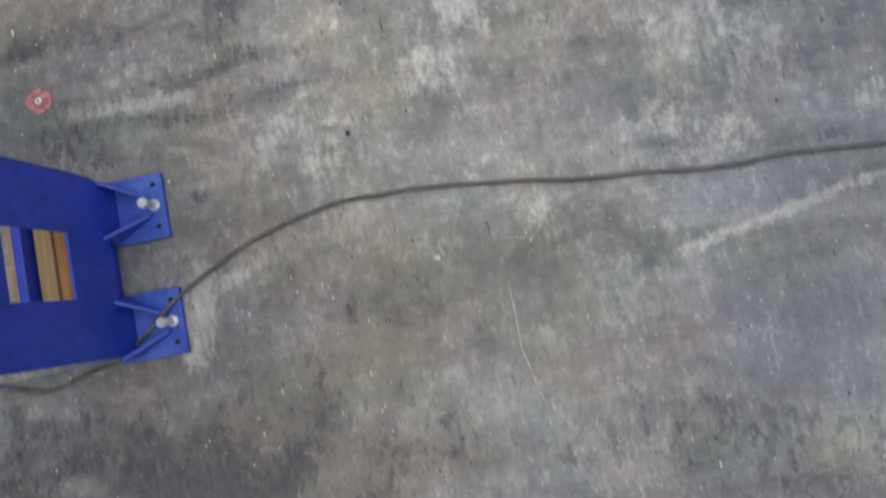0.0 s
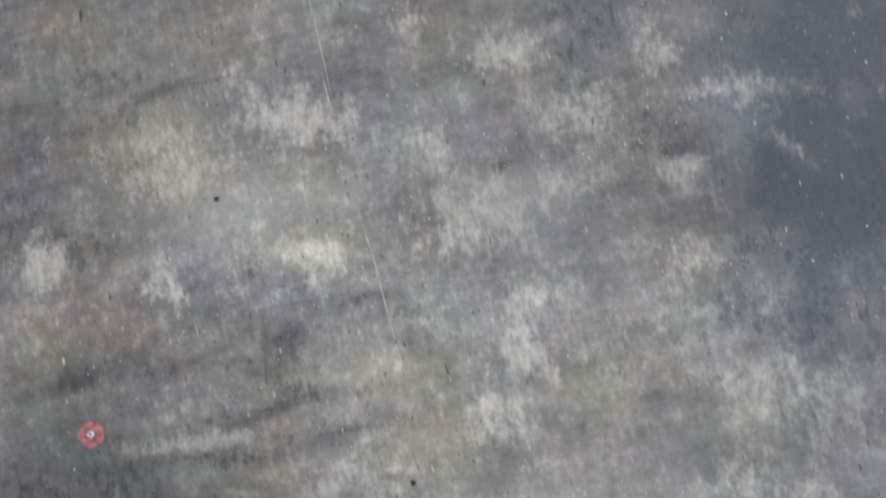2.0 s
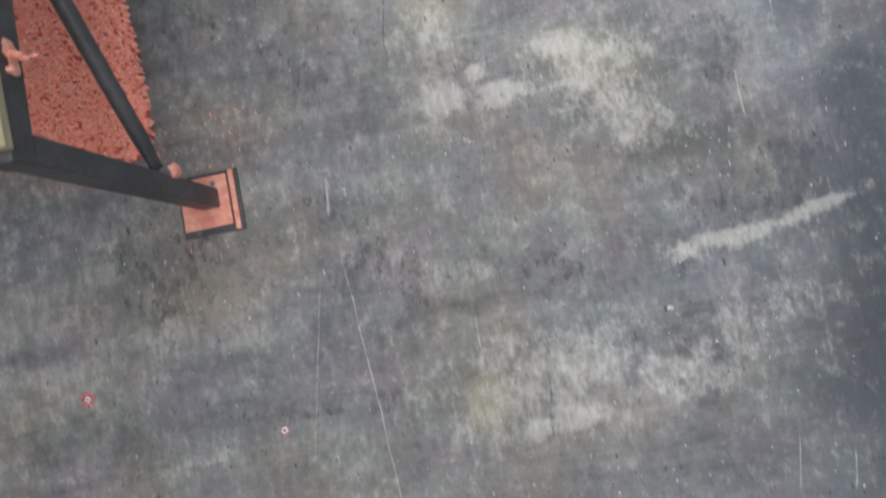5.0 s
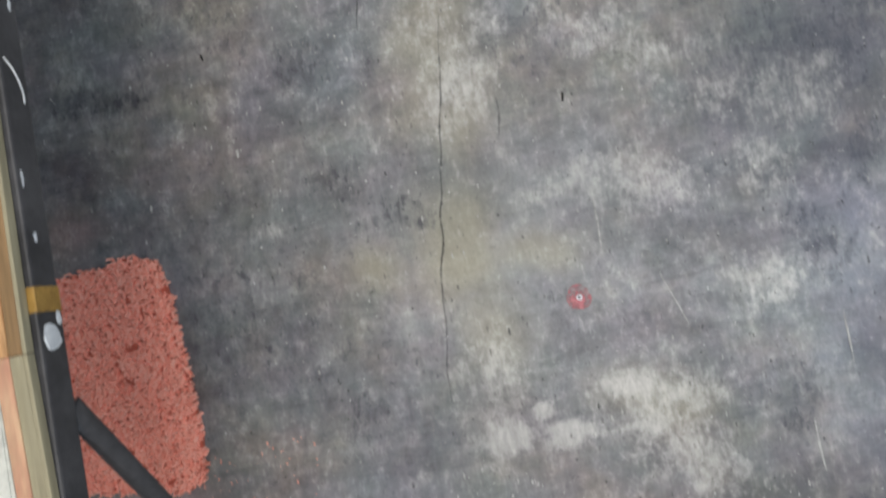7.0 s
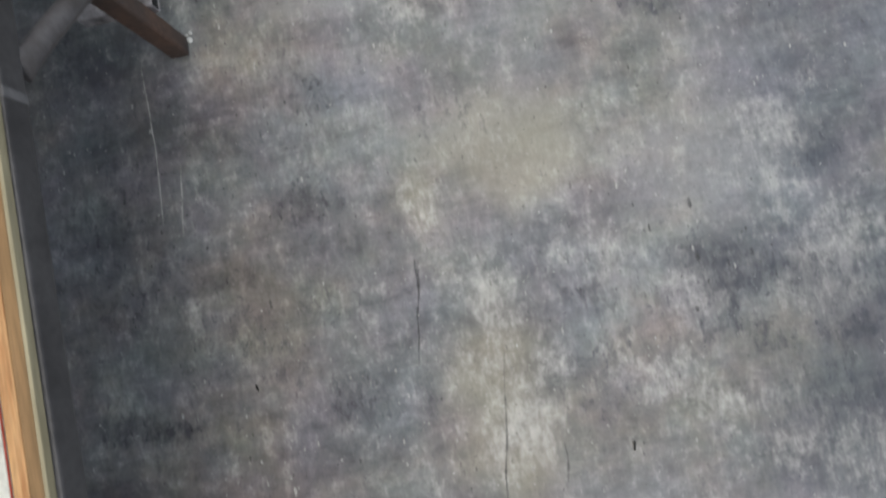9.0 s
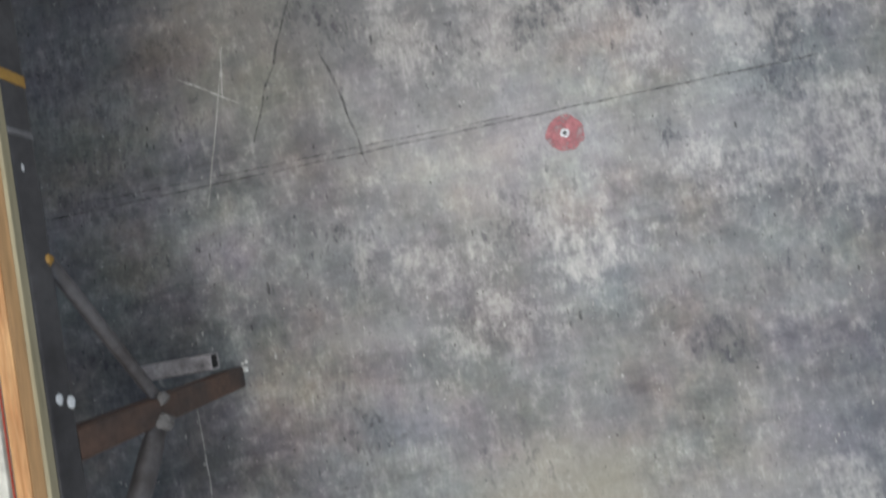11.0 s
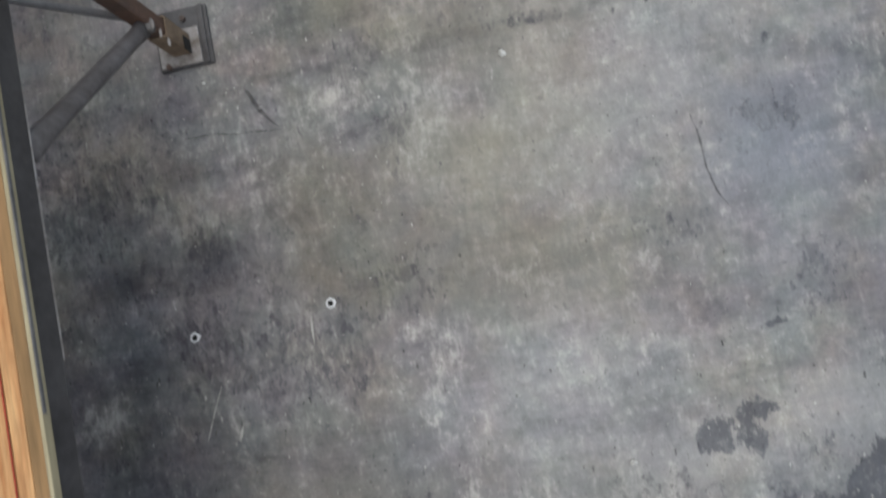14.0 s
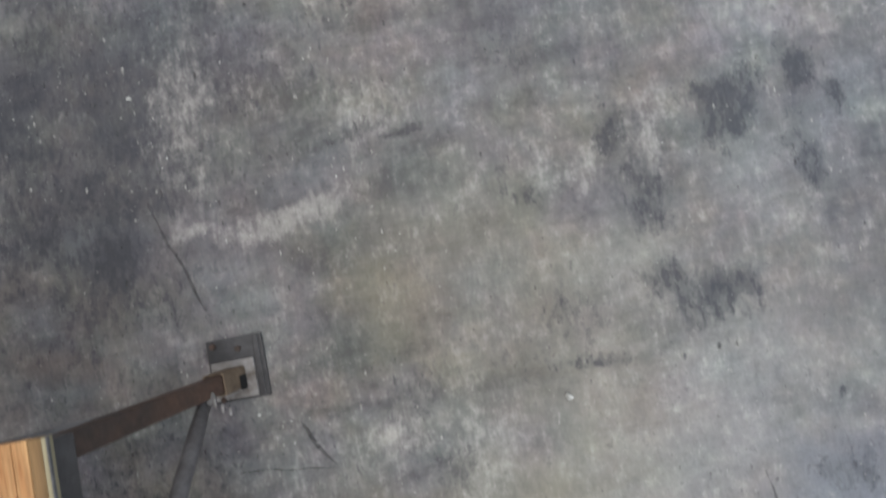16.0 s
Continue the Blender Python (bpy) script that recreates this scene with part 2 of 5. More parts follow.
SHEET = simple("hall_ceiling_sheet", (0.42, 0.43, 0.45), (0.5, 0.51, 0.53), 0.8, 0.7)

# ---- mesh tools ----


def mesh_ob(name, bm, material, parent=None, label="", smooth=False):
    me = bpy.data.meshes.new(name)
    bm.normal_update()
    bm.to_mesh(me)
    bm.free()
    if smooth:
        for f in me.polygons:
            f.use_smooth = True
    me.materials.append(material)
    ob = new(name, me)
    if parent:
        ob.parent = parent
    if label:
        ob["label"] = label
    return ob


part = mesh_ob


def box(x0, x1, y0, y1, z0, z1, edge=0.002, bm=None):
    bm = bm or bmesh.new()
    made = bmesh.ops.create_cube(bm, size=1)["verts"]
    for v in made:
        v.co = Vector(((x0 + x1) / 2 + v.co.x * (x1 - x0), (y0 + y1) / 2 + v.co.y * (y1 - y0), (z0 + z1) / 2 + v.co.z * (z1 - z0)))
    if edge:
        edges = {e for v in made for e in v.link_edges}
        bmesh.ops.bevel(bm, geom=list(edges), offset=edge, segments=2, affect="EDGES", profile=0.5)
    return bm


def prism(points, axis, a, b, edge=0.0):
    """An outline in the two other axes, drawn out along the axis from a to b."""
    bm = bmesh.new()
    place = {"x": lambda u, v, w: (w, u, v), "y": lambda u, v, w: (u, w, v), "z": lambda u, v, w: (u, v, w)}[axis]
    low = [bm.verts.new(place(u, v, a)) for u, v in points]
    high = [bm.verts.new(place(u, v, b)) for u, v in points]
    bm.faces.new(low[::-1])
    bm.faces.new(high)
    n = len(points)
    for i in range(n):
        bm.faces.new((low[i], low[(i + 1) % n], high[(i + 1) % n], high[i]))
    bmesh.ops.recalc_face_normals(bm, faces=bm.faces[:])
    if edge:
        bmesh.ops.bevel(bm, geom=bm.edges[:], offset=edge, segments=2, affect="EDGES", profile=0.5)
    return bm


def rod(p, q, r, sides=16, bm=None, r2=None):
    bm = bm or bmesh.new()
    p, q = Vector(p), Vector(q)
    m = Matrix.Translation((p + q) / 2) @ (q - p).to_track_quat("Z", "Y").to_matrix().to_4x4()
    bmesh.ops.create_cone(bm, cap_ends=True, segments=sides, radius1=r, radius2=r if r2 is None else r2, depth=(q - p).length, matrix=m)
    return bm


def square_tube(p, q, side, wall=0.004):
    """An open square hollow section from p to q."""
    p, q = Vector(p), Vector(q)
    d = (q - p).normalized()
    u = d.cross(Vector((0, 1, 0)) if abs(d.y) < 0.5 else Vector((1, 0, 0))).normalized()
    w = d.cross(u)
    bm = bmesh.new()
    rings = []
    for c in (p, q):
        for h in (side / 2, side / 2 - wall):
            k = h * 0.16
            ring = [(h, h - k), (h - k, h), (-h + k, h), (-h, h - k), (-h, -h + k), (-h + k, -h), (h - k, -h), (h, -h + k)]
            rings.append([bm.verts.new(c + u * a + w * b) for a, b in ring])
    for i in range(8):
        j = (i + 1) % 8
        for a, b in ((0, 2), (3, 1), (1, 0), (2, 3)):
            bm.faces.new((rings[a][i], rings[a][j], rings[b][j], rings[b][i]))
    bmesh.ops.recalc_face_normals(bm, faces=bm.faces[:])
    return bm


def sweep(name, points, r, material, parent=None, sides=10, jitter=0.0):
    """A round cord through the points, smoothed."""
    pts = [Vector(p) for p in points]
    path = []
    for i in range(len(pts) - 1):
        a, b, c, d = pts[max(i - 1, 0)], pts[i], pts[i + 1], pts[min(i + 2, len(pts) - 1)]
        for s in range(8):
            u = s / 8
            path.append(b + 0.5 * u * (c - a + u * (2 * a - 5 * b + 4 * c - d + u * (3 * (b - c) + d - a))))
    path.append(pts[-1])
    bm, rings = bmesh.new(), []
    for i, c in enumerate(path):
        d = (path[min(i + 1, len(path) - 1)] - path[max(i - 1, 0)]).normalized()
        side = d.cross(Vector((0, 0, 1))).normalized()
        up = side.cross(d)
        c = c + side * (noise.noise(c * 9.0) * jitter)
        rings.append([bm.verts.new(c + (side * math.cos(a) + up * math.sin(a)) * r) for a in (2 * math.pi * k / sides for k in range(sides))])
    for a, b in zip(rings, rings[1:]):
        for k in range(sides):
            bm.faces.new((a[k], a[(k + 1) % sides], b[(k + 1) % sides], b[k]))
    bm.faces.new(rings[0][::-1])
    bm.faces.new(rings[-1])
    bmesh.ops.recalc_face_normals(bm, faces=bm.faces[:])
    return mesh_ob(name, bm, material, parent, smooth=True)


def thing(name, x, y, z, label, category, group=""):
    ob = new(name)
    ob.location = (x, y, z)
    ob.empty_display_size = 0.1
    return tagged(ob, label, category, group)


def adopt(ob, parent):
    """Parts are drawn in world places; this hangs one under its thing."""
    ob.parent = parent
    ob.matrix_parent_inverse = Matrix.Translation(-Vector(parent.location)) if parent.type == "EMPTY" else Matrix.Identity(4)
    return ob


# ---- the floor, one sheet with its stains as layers ----
fine_x, fine_y = np.arange(-1.6, 1.6, 0.02), np.arange(-1.3, 9.7, 0.02)
xs = np.concatenate(([HALL_X0, -5.0, -2.5], fine_x, [2.5, 5.0, HALL_X1]))
ys = np.concatenate(([HALL_Y0, -5.0, -2.5], fine_y, [11.0, 14.0, HALL_Y1]))
GX, GY = np.meshgrid(xs, ys)
LAYERS = {key: np.zeros_like(GX) for key in ("pale", "dark", "warm", "blue", "rust", "pink", "bleach", "coat", "slate", "wash")}
WOB = np.array([[noise.noise((a * 7, b * 7, 0.3)) for a in xs] for b in ys])
WOB2 = np.array([[noise.noise((a * 16, b * 16, 4.3)) for a in xs] for b in ys])


def stain(layer, x, y, rx, ry, turn, strength):
    """A blotch of the floor: its middle, half-lengths and turn, with a ragged rim."""
    c, s = math.cos(radians(turn)), math.sin(radians(turn))
    u, v = (c * (GX - x) + s * (GY - y)) / rx, (c * (GY - y) - s * (GX - x)) / ry
    if layer in ("warm", "blue", "rust", "pink", "bleach", "slate"):
        d = np.sqrt(u * u + v * v) + 0.45 * WOB
        LAYERS[layer] = np.maximum(LAYERS[layer], strength * np.exp(-0.7 * np.clip(d, 0, None) ** 2))
        return
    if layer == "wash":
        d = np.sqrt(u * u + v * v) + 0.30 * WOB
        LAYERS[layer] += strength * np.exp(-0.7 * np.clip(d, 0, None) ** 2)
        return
    d = np.sqrt(u * u + v * v) + 0.85 * WOB + 0.55 * WOB2
    field = np.clip((1.8 - d) / 1.6, 0, 1) if layer in ("dark", "coat") else np.clip((1.75 - d) / 1.5, 0, 1)
    LAYERS[layer] = np.maximum(LAYERS[layer], strength * field * field * (3 - 2 * field))


stain("pale", 0.05, 0.79, 0.075, 0.050, -11, 1)
stain("pale", -0.33, 0.55, 0.058, 0.025, -11, 1)
stain("pale", -0.45, 0.43, 0.067, 0.042, -11, 1)
stain("pale", -0.57, 0.50, 0.033, 0.042, -11, 1)
stain("pale", -0.05, 0.63, 0.067, 0.067, -11, 1)
stain("pale", 0.64, 0.32, 0.150, 0.067, -11, 1)
stain("bleach", 0.30, 0.34, 0.416, 0.100, -11, 0.4)
stain("bleach", 0.83, 0.02, 0.200, 0.020, -7, 1.6)
stain("pale", -0.87, 0.08, 0.060, 0.097, -11, 1.6)
stain("pale", -0.95, 0.72, 0.141, 0.020, -3, 1.7)
stain("pale", -1.00, 0.83, 0.050, 0.042, -11, 1)
stain("pale", -0.76, 0.13, 0.125, 0.023, 24, 1.7)
stain("pale", 0.16, 0.17, 0.083, 0.050, -11, 1)
stain("pale", 0.77, 0.56, 0.150, 0.100, -11, 1)
stain("pale", 0.13, -0.18, 0.037, 0.013, -36, 1)
stain("pale", 1.12, 0.30, 0.083, 0.033, -11, 1)
stain("warm", -0.26, 0.08, 0.250, 0.150, -11, 0.6)
stain("warm", -0.44, -0.17, 0.283, 0.200, -11, 0.7)
stain("warm", -0.69, -0.43, 0.416, 0.133, -11, 0.8)
stain("dark", -0.89, 0.94, 0.316, 0.022, -1, 1)
stain("dark", -0.64, 0.92, 0.100, 0.083, -11, 1)
stain("dark", -1.29, -0.28, 0.283, 0.100, -11, 1)
stain("dark", -1.21, 0.68, 0.216, 0.033, -11, 1)
stain("dark", -0.83, 0.41, 0.116, 0.023, -11, 1)
stain("dark", 1.07, 0.22, 0.150, 0.030, -3, 1)
stain("dark", 0.59, -0.56, 0.416, 0.100, -11, 1)
stain("dark", 0.83, -0.73, 0.200, 0.083, -11, 1)
stain("dark", -0.41, -0.01, 0.025, 0.050, -11, 1)
stain("dark", -0.54, 0.68, 0.200, 0.017, -3, 1)
stain("dark", 0.57, -0.60, 0.025, 0.100, -11, 1)
stain("blue", 0.85, -0.28, 0.266, 0.250, -11, 1)
stain("pale", 0.05, 0.80, 0.070, 0.067, -11, 1.6)
stain("pale", -0.42, 1.62, 0.092, 0.070, -11, 1.6)
stain("pale", -0.57, 1.68, 0.050, 0.067, -11, 1)
stain("pale", -0.51, 1.22, 0.116, 0.067, -11, 1.2)
stain("pale", -0.88, 1.57, 0.150, 0.133, -11, 1)
stain("pale", -0.97, 1.19, 0.075, 0.042, -11, 1)
stain("pale", 0.01, 1.21, 0.166, 0.100, -11, 1)
stain("bleach", 0.15, 1.25, 0.200, 0.100, -11, 1)
stain("pale", -1.01, 0.81, 0.067, 0.067, -11, 1)
stain("pale", -0.99, 0.73, 0.125, 0.023, -3, 1.7)
stain("pale", -1.36, 1.38, 0.083, 0.067, -11, 1)
stain("bleach", -0.78, 1.40, 0.250, 0.100, -11, 1)
stain("pale", 0.58, 1.23, 0.100, 0.042, -41, 1)
stain("pale", -0.46, 0.54, 0.150, 0.100, -11, 0.6)
stain("bleach", 0.47, 0.38, 0.250, 0.100, -11, 0.5)
stain("pale", 0.36, 1.45, 0.100, 0.083, -11, 1)
stain("pale", 0.02, 1.09, 0.030, 0.047, -11, 1)
stain("pale", 0.07, 0.97, 0.075, 0.050, -11, 1)
stain("pale", 0.29, 1.24, 0.100, 0.067, -11, 1)
stain("pale", 0.65, 0.62, 0.100, 0.050, -11, 1)
stain("pale", -0.05, 1.42, 0.083, 0.067, -11, 1)
stain("pale", 0.57, 1.00, 0.083, 0.050, -11, 1)
stain("warm", -0.85, 1.52, 0.166, 0.150, -11, 0.9)
stain("warm", -0.54, 1.24, 0.150, 0.067, -11, 1)
stain("warm", -0.36, 0.81, 0.250, 0.100, -11, 0.7)
stain("warm", -0.31, 0.60, 0.250, 0.133, -11, 0.6)
stain("dark", -1.13, 0.96, 0.333, 0.037, -5, 1)
stain("dark", -0.62, 0.98, 0.070, 0.058, -11, 1)
stain("dark", -0.40, 1.05, 0.158, 0.017, -1, 1)
stain("dark", -0.80, 0.78, 0.416, 0.015, 1, 1)
stain("dark", -1.28, 0.62, 0.283, 0.067, -6, 1)
stain("slate", 1.03, 1.15, 0.216, 0.200, -11, 1.5)
stain("dark", 0.80, 0.98, 0.166, 0.133, -11, 1)
stain("dark", -0.64, 1.17, 0.133, 0.033, -11, 1)
stain("dark", -0.26, 0.98, 0.100, 0.023, -11, 1)
stain("dark", -0.62, 0.81, 0.067, 0.042, -11, 1)
stain("dark", -0.82, 0.66, 0.333, 0.020, -6, 1)
stain("dark", 0.38, 0.80, 0.150, 0.100, -11, 0.5)
stain("dark", 0.12, 1.40, 0.100, 0.033, -11, 1)
stain("dark", -0.97, 1.75, 0.333, 0.050, -6, 0.6)
stain("dark", -1.22, 1.36, 0.166, 0.067, -11, 1)
stain("blue", 0.97, 1.08, 0.250, 0.299, -11, 1)
stain("blue", 0.84, 0.09, 0.200, 0.100, -11, 1)
stain("pale", -0.15, 2.13, 0.050, 0.025, -11, 1)
stain("pale", 0.22, 2.13, 0.100, 0.027, -1, 1.8)
stain("pale", 0.25, 2.27, 0.050, 0.067, -11, 1)
stain("pale", -0.28, 2.26, 0.100, 0.022, -1, 1)
stain("pale", 0.17, 1.69, 0.116, 0.047, -19, 1.4)
stain("pale", -0.49, 1.64, 0.125, 0.070, -11, 1.4)
stain("pale", 0.05, 2.10, 0.033, 0.017, -11, 1)
stain("pale", -0.58, 1.71, 0.092, 0.058, -51, 1)
stain("pale", 0.41, 1.46, 0.067, 0.083, -11, 1)
stain("pale", 0.79, 1.43, 0.183, 0.047, -6, 1)
stain("pale", 0.08, 2.34, 0.100, 0.050, -11, 1)
stain("pale", 0.60, 1.22, 0.100, 0.022, -51, 1)
stain("pale", -0.98, 2.18, 0.116, 0.015, -3, 1)
stain("pale", -0.10, 1.84, 0.050, 0.050, -11, 1)
stain("pale", 0.60, 1.64, 0.067, 0.100, -11, 1)
stain("pale", 0.47, 2.20, 0.150, 0.067, -11, 1)
stain("pale", 0.93, 1.23, 0.083, 0.020, -51, 1)
stain("bleach", -0.50, 1.38, 0.266, 0.100, -11, 0.6)
stain("bleach", 0.12, 1.29, 0.250, 0.100, -11, 0.5)
stain("pale", -0.03, 2.58, 0.058, 0.030, -11, 1)
stain("pale", 0.26, 2.47, 0.042, 0.033, -11, 1)
stain("pale", -0.97, 2.58, 0.033, 0.030, -11, 1)
stain("pale", 0.62, 2.31, 0.100, 0.050, -11, 1)
stain("warm", -0.08, 2.21, 0.063, 0.070, -11, 1.6)
stain("warm", -0.90, 1.62, 0.141, 0.133, -11, 1.4)
stain("rust", -1.47, 1.68, 0.100, 0.083, -11, 1)
stain("rust", -1.23, 1.68, 0.100, 0.150, -11, 0.6)
stain("slate", 1.12, 2.15, 0.150, 0.333, -11, 1.6)
stain("slate", 1.03, 1.50, 0.100, 0.666, -11, 1.3)
stain("dark", 0.43, 1.64, 0.133, 0.116, -11, 1)
stain("dark", 0.20, 2.54, 0.250, 0.067, -11, 1)
stain("dark", -0.72, 2.28, 0.349, 0.020, -6, 1)
stain("dark", -0.84, 2.34, 0.250, 0.013, -6, 1)
stain("dark", -0.76, 1.80, 0.116, 0.012, -6, 1)
stain("dark", -0.15, 2.51, 0.133, 0.033, -11, 1)
stain("dark", 0.61, 1.36, 0.266, 0.100, -11, 1)
stain("dark", -1.02, 2.74, 0.150, 0.133, -11, 1)
stain("dark", 0.14, 1.37, 0.200, 0.030, -7, 1)
stain("dark", -1.41, 1.47, 0.233, 0.100, -11, 1)
stain("dark", 0.02, 1.87, 0.133, 0.100, -11, 0.6)
stain("dark", -0.37, 2.67, 0.116, 0.083, -11, 1)
stain("dark", -1.10, 1.88, 0.133, 0.050, -11, 1)
stain("blue", 0.89, 1.52, 0.250, 0.416, -11, 1)
stain("blue", 0.44, 1.66, 0.150, 0.133, -11, 1)
stain("pale", 0.73, 2.55, 0.183, 0.018, 3, 2.2)
stain("pale", 0.96, 2.59, 0.100, 0.017, 9, 2)
stain("pale", -0.03, 2.58, 0.050, 0.025, -11, 1)
stain("pale", -0.55, 2.81, 0.042, 0.017, -11, 1)
stain("dark", -0.89, 2.76, 0.183, 0.100, -11, 1)
stain("dark", -0.23, 2.64, 0.050, 0.100, -11, 1)
stain("slate", 1.15, 2.65, 0.100, 0.333, -11, 1.4)
stain("dark", -0.26, 2.77, 0.100, 0.100, -11, 0.6)
stain("pale", 0.15, 3.79, 0.133, 0.030, -1, 1)
stain("pale", -0.01, 3.11, 0.047, 0.033, -1, 2.5)
stain("pale", 0.18, 3.10, 0.103, 0.015, -15, 2.6)
stain("pale", 0.40, 3.16, 0.150, 0.083, 9, 1.6)
stain("pale", -0.03, 3.31, 0.083, 0.100, -11, 1)
stain("pale", 0.48, 2.98, 0.100, 0.116, -11, 1)
stain("pale", -0.30, 3.04, 0.017, 0.033, -61, 1)
stain("pale", 0.03, 3.01, 0.042, 0.010, -1, 2.6)
stain("pale", -0.59, 3.84, 0.050, 0.012, 4, 1)
stain("pale", 0.77, 3.44, 0.083, 0.067, -11, 1)
stain("pale", 0.32, 3.08, 0.067, 0.013, -11, 2)
stain("pale", 0.08, 3.17, 0.030, 0.012, -11, 2.6)
stain("warm", -0.06, 3.71, 0.116, 0.166, -11, 1.3)
stain("warm", -0.01, 3.42, 0.116, 0.183, -11, 1)
stain("warm", 0.40, 3.16, 0.150, 0.083, -11, 1)
stain("warm", -0.33, 3.66, 0.083, 0.067, -11, 1)
stain("warm", 0.12, 3.64, 0.133, 0.067, -11, 1)
stain("dark", -0.74, 3.71, 0.299, 0.299, -11, 0.6)
stain("dark", 0.93, 2.77, 0.100, 0.050, -11, 1)
stain("dark", 0.80, 2.66, 0.150, 0.083, -11, 1)
stain("dark", -0.37, 3.43, 0.166, 0.083, -11, 0.6)
stain("dark", 0.17, 3.49, 0.050, 0.033, -11, 1)
stain("dark", 0.78, 3.06, 0.067, 0.100, -11, 1)
stain("dark", -0.43, 3.28, 0.083, 0.067, -11, 1)
stain("dark", -0.38, 2.82, 0.250, 0.100, -11, 0.6)
stain("blue", 1.02, 3.44, 0.166, 0.250, -11, 1)
stain("pale", 0.01, 4.12, 0.083, 0.116, -11, 1)
stain("pale", 0.97, 3.93, 0.100, 0.100, -11, 1)
stain("pale", 0.46, 3.78, 0.150, 0.083, -11, 1)
stain("pale", 0.83, 3.74, 0.150, 0.067, -11, 1)
stain("pale", -0.00, 4.58, 0.083, 0.067, -11, 1)
stain("pale", 0.12, 4.33, 0.067, 0.050, -11, 1)
stain("pale", 0.56, 4.45, 0.067, 0.067, -11, 1)
stain("pale", 0.89, 4.38, 0.116, 0.067, -11, 1)
stain("pale", -0.63, 3.84, 0.067, 0.025, -11, 1)
stain("pale", 0.60, 4.14, 0.100, 0.050, -11, 1)
stain("pale", 0.41, 4.25, 0.100, 0.067, -11, 1)
stain("warm", -0.09, 4.30, 0.100, 0.150, -11, 1)
stain("warm", 0.01, 4.05, 0.100, 0.150, -11, 1)
stain("warm", -0.02, 4.39, 0.116, 0.100, -11, 1)
stain("dark", -0.47, 4.35, 0.083, 0.067, -11, 1)
stain("dark", -0.77, 4.59, 0.266, 0.150, -11, 0.6)
stain("dark", 1.10, 3.74, 0.050, 0.100, -11, 1)
stain("dark", -0.40, 3.93, 0.100, 0.067, -11, 1)
stain("dark", -0.24, 3.80, 0.100, 0.067, -11, 1)
stain("dark", 0.26, 4.51, 0.100, 0.083, -11, 1)
stain("dark", -0.23, 4.31, 0.033, 0.083, -11, 1)
stain("dark", 0.66, 4.35, 0.100, 0.050, -11, 1)
stain("dark", 0.96, 3.54, 0.100, 0.100, -11, 1)
stain("dark", 0.24, 4.23, 0.116, 0.083, -11, 0.7)
stain("dark", 1.11, 4.21, 0.133, 0.133, -11, 0.7)
stain("pale", -0.16, 4.86, 0.067, 0.067, -11, 1)
stain("bleach", 0.13, 4.99, 0.250, 0.133, -11, 0.8)
stain("bleach", 0.67, 4.84, 0.266, 0.183, -11, 1)
stain("pale", 0.88, 4.88, 0.100, 0.100, -11, 1)
stain("pale", 0.98, 4.53, 0.133, 0.116, -11, 1)
stain("pale", -0.03, 4.34, 0.100, 0.150, -11, 0.7)
stain("pale", -0.91, 4.66, 0.033, 0.033, -11, 1)
stain("pale", 0.81, 3.97, 0.116, 0.067, -11, 1)
stain("pale", 0.53, 4.49, 0.067, 0.033, -46, 1)
stain("bleach", 0.21, 5.20, 0.250, 0.067, -11, 0.6)
stain("pale", -0.09, 5.44, 0.100, 0.050, -11, 1)
stain("pale", 0.01, 4.55, 0.067, 0.100, -11, 1)
stain("pale", 0.30, 4.57, 0.166, 0.100, -11, 0.5)
stain("pale", 0.85, 4.66, 0.100, 0.100, -11, 1)
stain("warm", 0.13, 4.96, 0.216, 0.183, -11, 1)
stain("warm", -0.06, 4.27, 0.116, 0.233, -11, 1)
stain("warm", -0.16, 4.88, 0.067, 0.083, -11, 1)
stain("dark", 0.97, 4.79, 0.100, 0.092, -11, 1)
stain("dark", 0.69, 4.49, 0.250, 0.092, -1, 1.2)
stain("dark", 1.02, 4.28, 0.067, 0.100, -11, 1.3)
stain("dark", -0.43, 4.35, 0.092, 0.067, -11, 1)
stain("dark", -1.11, 4.98, 0.200, 0.333, -11, 0.6)
stain("dark", -1.12, 4.35, 0.250, 0.042, -11, 1)
stain("dark", 0.90, 4.18, 0.100, 0.067, -11, 1)
stain("dark", 0.71, 4.31, 0.150, 0.067, -11, 1)
stain("dark", -0.65, 4.47, 0.100, 0.100, -11, 0.6)
stain("dark", -0.08, 5.12, 0.067, 0.083, -11, 0.6)
stain("dark", -0.47, 4.91, 0.100, 0.067, -11, 1)
stain("dark", 0.36, 4.32, 0.200, 0.100, -11, 0.6)
stain("pale", -0.02, 5.51, 0.133, 0.083, -11, 1)
stain("bleach", 0.36, 5.35, 0.250, 0.067, -11, 0.6)
stain("bleach", 0.75, 5.16, 0.200, 0.067, -11, 0.5)
stain("dark", -0.45, 5.29, 0.100, 0.067, -11, 1)
stain("dark", -1.18, 5.59, 0.133, 0.067, -11, 1)
stain("dark", 0.60, 5.32, 0.067, 0.067, -11, 1)
stain("blue", -0.32, 5.26, 0.150, 0.083, -11, 1)
stain("pale", 0.26, 5.64, 0.158, 0.075, -11, 1)
stain("bleach", 0.01, 5.98, 0.200, 0.100, -11, 1)
stain("bleach", 0.72, 6.22, 0.200, 0.100, -11, 1)
stain("pale", 1.06, 5.93, 0.150, 0.116, -11, 1)
stain("pale", 0.18, 6.39, 0.133, 0.100, -11, 1)
stain("pale", 0.76, 5.79, 0.150, 0.100, -11, 1)
stain("pale", -0.10, 6.35, 0.100, 0.100, -11, 1)
